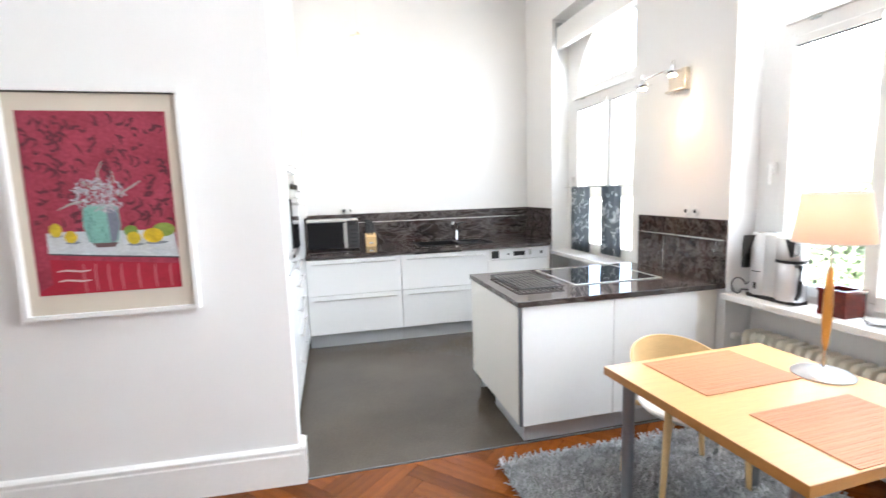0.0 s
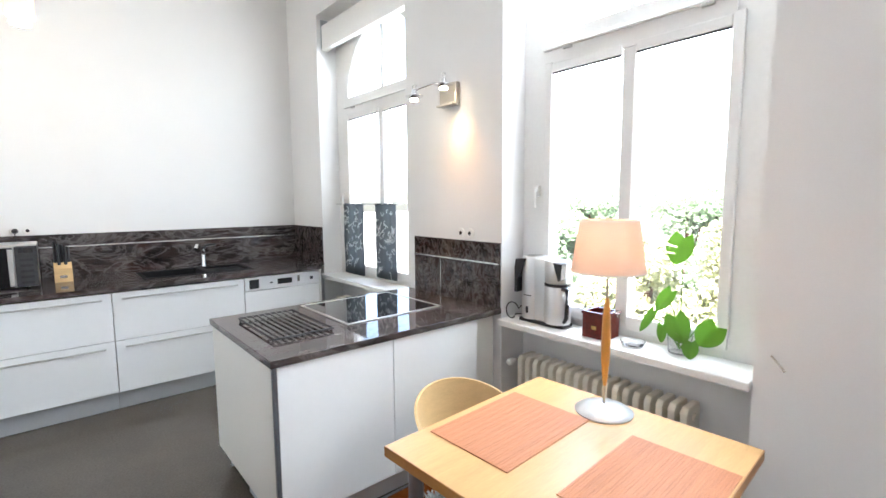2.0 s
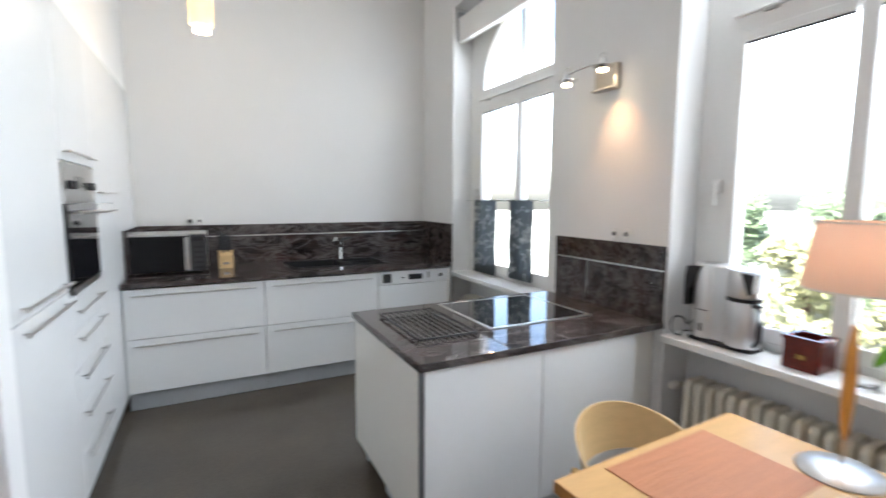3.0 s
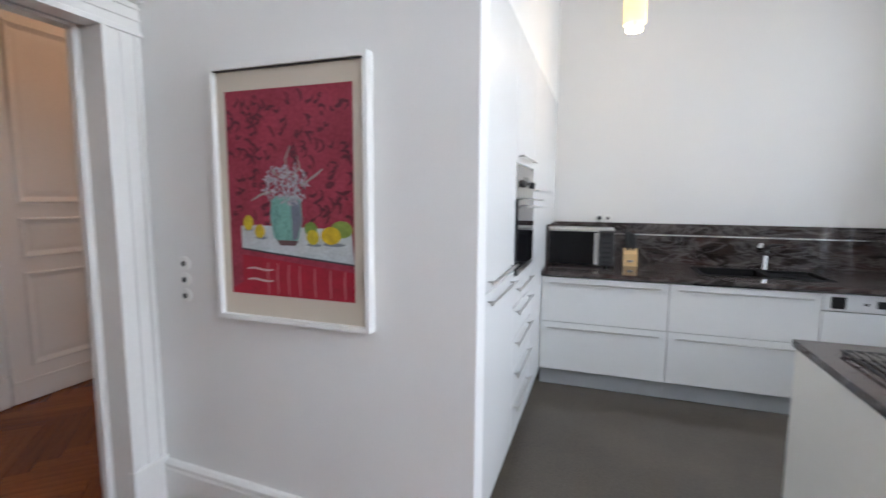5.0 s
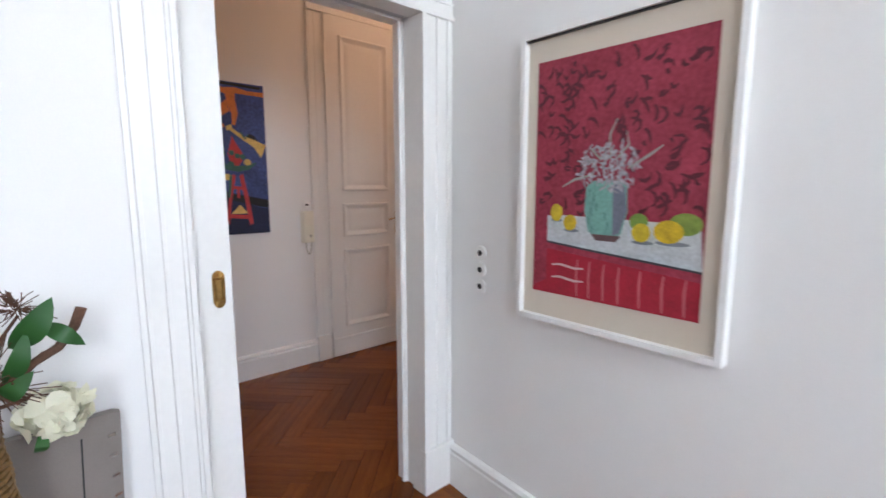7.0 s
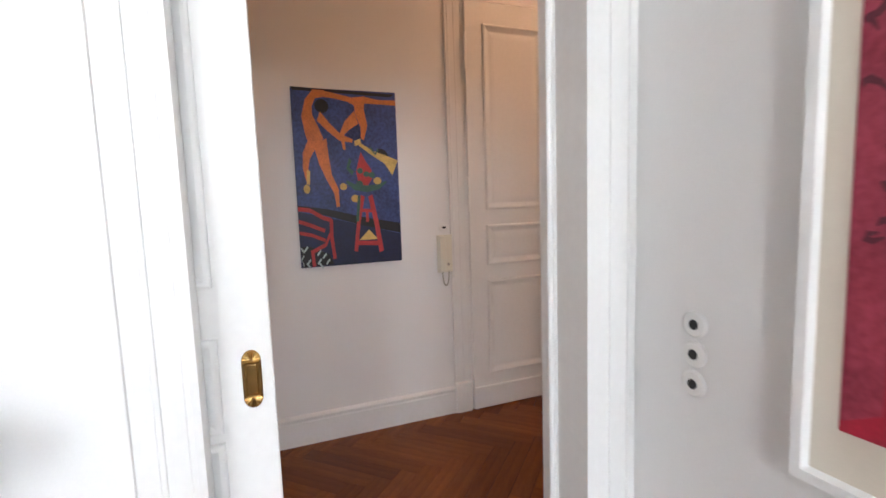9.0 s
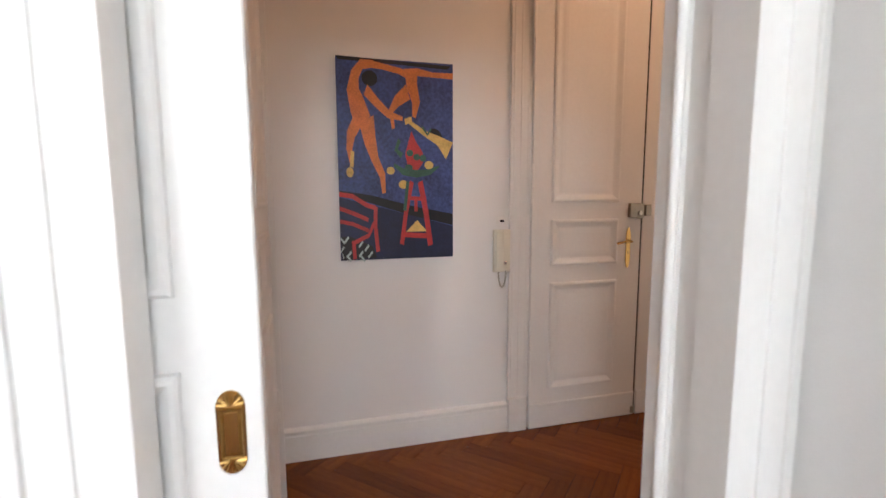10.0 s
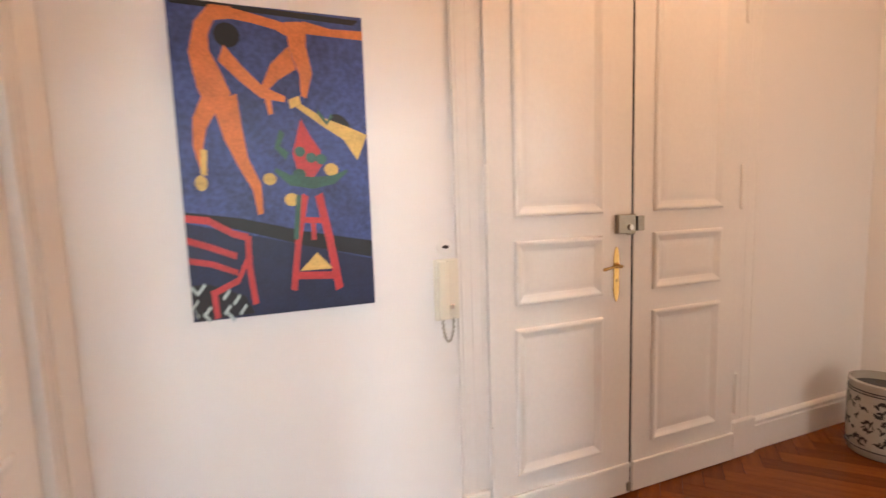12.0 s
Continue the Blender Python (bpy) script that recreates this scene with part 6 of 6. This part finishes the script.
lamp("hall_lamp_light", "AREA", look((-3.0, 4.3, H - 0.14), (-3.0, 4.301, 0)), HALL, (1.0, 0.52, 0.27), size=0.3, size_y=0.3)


# ---- outside ----
def tree(x, y, z0, h, spread, seed, leafm):
    rg = random.Random(seed)
    t = thing("tree", (x, y, z0), "broad leafy green tree in the garden", "tree", "garden trees")
    part("trunk", tube([(x, y, z0), (x + 0.2, y + 0.1, z0 + h * 0.3), (x - 0.1, y, z0 + h * 0.6), (x, y + 0.2, z0 + h * 0.9)], [0.3, 0.24, 0.16, 0.05], 10), M.twig, t, smooth=True)
    clumps = []
    for k in range(26):
        an, el = rg.uniform(0, 6.283), rg.uniform(0.3, 1.0)
        c = Vector((x + math.cos(an) * spread * rg.uniform(0.3, 0.9) * (1.2 - 0.6 * el), y + math.sin(an) * spread * rg.uniform(0.3, 0.9) * (1.2 - 0.6 * el), z0 + h * el))
        clumps.append((c, spread * rg.uniform(0.25, 0.42)))
        if k < 9:
            s = Vector((x, y, z0 + h * rg.uniform(0.3, 0.6)))
            part("limb", tube([s, s.lerp(c, 0.5) + Vector((0, 0, 0.3)), c], [0.11, 0.07, 0.02], 7), M.twig, t, smooth=True)
    vs, fs = [], []
    for c, r in clumps:
        for k in range(520):
            d = Vector((rg.gauss(0, 1), rg.gauss(0, 1), rg.gauss(0, 0.8)))
            p = c + d.normalized() * r * rg.random() ** 0.35
            a_ = Vector((rg.gauss(0, 1), rg.gauss(0, 1), rg.gauss(0, 1))).normalized() * rg.uniform(0.1, 0.18)
            b_ = a_.orthogonal().normalized() * rg.uniform(0.08, 0.13)
            i = len(vs)
            vs += [tuple(p - a_ - Vector((x, y, z0))), tuple(p + b_ - Vector((x, y, z0))), tuple(p + a_ - Vector((x, y, z0))), tuple(p - b_ - Vector((x, y, z0)))]
            fs.append((i, i + 1, i + 2, i + 3))
    me = bpy.data.meshes.new("crown")
    me.from_pydata(vs, [], fs)
    me.materials.append(leafm)
    o = new("crown", me)
    o.parent = t
    tagged(o, kind="stuff")


G = -6.5
setting("ground", box(XB + 0.02, 400, -300, 300, G - 0.5, G), mat("pale_yard_ground", (0.42, 0.42, 0.36), 0.9, vary=0.3, scale=0.3, fine=5, bump=0.3, dist=0.05), "pale sunlit garden yard below the house", "ground")
LFA = mat("tree_leaf_green", (0.17, 0.23, 0.13), 0.6, vary=0.3, scale=0.5, fine=4, bump=0.0, rand=0.35)
LFB = mat("tree_leaf_yellow", (0.27, 0.28, 0.15), 0.6, vary=0.3, scale=0.5, fine=4, bump=0.0, rand=0.35)
for x, y, h, sp, sd_, lm_ in ((15, 9.4, 6.6, 2.2, 1, LFB), (24, 18.5, 9.0, 3.2, 2, LFA), (28, 8.5, 8.4, 3.0, 3, LFB), (42, 1.5, 8.2, 3.0, 4, LFA), (25, 12.5, 7.6, 2.4, 5, LFB), (34, 14, 10.5, 4.0, 6, LFA), (36, 6, 10.2, 4, 7, LFA), (38, 24, 10.5, 4.2, 8, LFA), (30, 30, 10, 4, 9, LFB)):
    tree(x, y, G, h * 0.76, sp, sd_, lm_)
hs = thing("neighbour_house", (22, 0, G), "pale neighbouring house with a light tiled roof", "house")
part("wall", slab([(-5.5, G), (3.4, G), (3.4, -2.0), (-1.0, 1.2), (-5.5, -2.0)], lambda u, v, d: (d, u, v), 17, 27), M.paint, hs)
roofm = mat("pale_roof_tile", (0.62, 0.58, 0.55), 0.7, vary=0.15, scale=2, fine=12, bump=0.4, dist=0.02)
part("roof", slab([(-1.0, 1.25), (3.9, -2.3), (3.9, -2.15), (-1.0, 1.45)], lambda u, v, d: (d, u, v), 16.6, 27.4), roofm, hs)
part("roof", slab([(-1.0, 1.25), (-1.0, 1.45), (-6.0, -2.15), (-6.0, -2.3)], lambda u, v, d: (d, u, v), 16.6, 27.4), roofm, hs)
for y0 in (-4.2, -1.6, 1.2):
    wd = part("window", box(16.96, 17.02, y0, y0 + 0.9, -4.2, -2.8), M.blackglass, hs)
    part("window_frame", bx(box(16.93, 16.99, y0 - 0.06, y0 + 0.96, -2.8, -2.72), 16.93, 16.99, y0 - 0.06, y0 + 0.96, -4.3, -4.2), M.trim, wd)


# ---- herringbone parquet ----
def clip(poly, ax, lim, keep_less):
    out = []
    for i, p in enumerate(poly):
        q = poly[(i + 1) % len(poly)]
        ip, iq = (p[ax] <= lim) == keep_less, (q[ax] <= lim) == keep_less
        if ip:
            out.append(p)
        if ip != iq:
            f = (lim - p[ax]) / (q[ax] - p[ax])
            out.append((p[0] + f * (q[0] - p[0]), p[1] + f * (q[1] - p[1])))
    return out


parquet = thing("parquet_floor", (0, 0, 0), "warm brown oiled oak herringbone parquet", "floor", kind="structure")
PW, PLEN = 0.11, 0.66
regions = ((-2.05, 2.80, -2.6, YP - 0.005), (XH, -2.05, YH0, YH1), (-2.05, XP - 0.02, YP - 0.0045, YC + 0.02))
c45 = math.sqrt(0.5)
planks = []
for k in range(-60, 110):
    for m in range(-12, 14):
        ox, oy = k * PW + m * PLEN, k * PW - m * PLEN
        for rect in (((ox, oy), (ox + PLEN, oy), (ox + PLEN, oy + PW), (ox, oy + PW)), ((ox + PLEN, oy + PW - PLEN), (ox + PLEN + PW, oy + PW - PLEN), (ox + PLEN + PW, oy + PW), (ox + PLEN, oy + PW))):
            cu, cvv = sum(p[0] for p in rect) / 4, sum(p[1] for p in rect) / 4
            small = [(cu + (p[0] - cu) * (1 - 0.0012 / abs(p[0] - cu)), cvv + (p[1] - cvv) * (1 - 0.0008 / abs(p[1] - cvv))) for p in rect]
            world_p = [((p[0] - p[1]) * c45, (p[0] + p[1]) * c45) for p in small]
            if max(abs(world_p[0][0]), abs(world_p[0][1])) > 9:
                continue
            along = (c45, c45) if rect[1][0] - rect[0][0] > PW * 2 else (-c45, c45)
            for x0, x1, y0, y1 in regions:
                q = world_p
                for ax, lim, less in ((0, x0, False), (0, x1, True), (1, y0, False), (1, y1, True)):
                    q = clip(q, ax, lim, less) if len(q) > 2 else []
                if len(q) > 2:
                    planks.append((q, along))
mid = lambda q: (sum(p[0] for p in q) / len(q), sum(p[1] for p in q) / len(q))
ranked = sorted(planks, key=lambda t: (lambda c: min(math.hypot(c[0] + 2.9, c[1] - 3.4), math.hypot(c[0] - 0.6, c[1] - 2.6) + 0.3, math.hypot(c[0] + 1.4, c[1] - 2.6)))(mid(t[0])))


def plank_geo(q, along, origin, vs, fs):
    """A plank prism in its own axes (x along the grain) round its middle, with eased top edges."""
    i, n = len(vs), len(q)
    cx_, cy_ = mid(q)
    for z, s in ((-0.012, 1.0), (-0.0012, 1.0), (0.0, 0.994)):
        for p in q:
            vs.append((cx_ + (p[0] - cx_) * s - origin[0], cy_ + (p[1] - cy_) * s - origin[1], z))
    fs.append(tuple(range(i + n - 1, i - 1, -1)))
    for r in range(2):
        for j in range(n):
            a_, b_ = i + r * n + j, i + r * n + (j + 1) % n
            fs.append((a_, b_, b_ + n, a_ + n))
    fs.append(tuple(range(i + 2 * n, i + 3 * n)))


rg = random.Random(21)
for q, along in ranked[:300]:
    ang = math.atan2(along[1], along[0])
    ca, sa = math.cos(-ang), math.sin(-ang)
    c0 = mid(q)
    loc = [((p[0] - c0[0]) * ca - (p[1] - c0[1]) * sa, (p[0] - c0[0]) * sa + (p[1] - c0[1]) * ca) for p in q]
    vs, fs = [], []
    plank_geo(loc, along, (0, 0), vs, fs)
    me = bpy.data.meshes.new("plank")
    me.from_pydata(vs, [], fs)
    me.materials.append(M.parq)
    o = new("plank", me)
    o.parent = parquet
    o.location = (c0[0], c0[1], 0.0004 * rg.random())
    o.rotation_euler = (0, 0, ang)
for sgn in (0, 1):
    vs, fs = [], []
    for (q, along) in ranked[300:]:
        if (along[0] > 0) == bool(sgn):
            ang = math.atan2(along[1], along[0])
            ca, sa = math.cos(-ang), math.sin(-ang)
            plank_geo([(p[0] * ca - p[1] * sa, p[0] * sa + p[1] * ca) for p in q], along, (0, 0), vs, fs)
    me = bpy.data.meshes.new("planks")
    me.from_pydata(vs, [], fs)
    me.materials.append(M.parq)
    o = new("planks", me)
    o.parent = parquet
    o.rotation_euler = (0, 0, math.atan2(c45, c45 if sgn else -c45))
    tagged(o, kind="stuff")
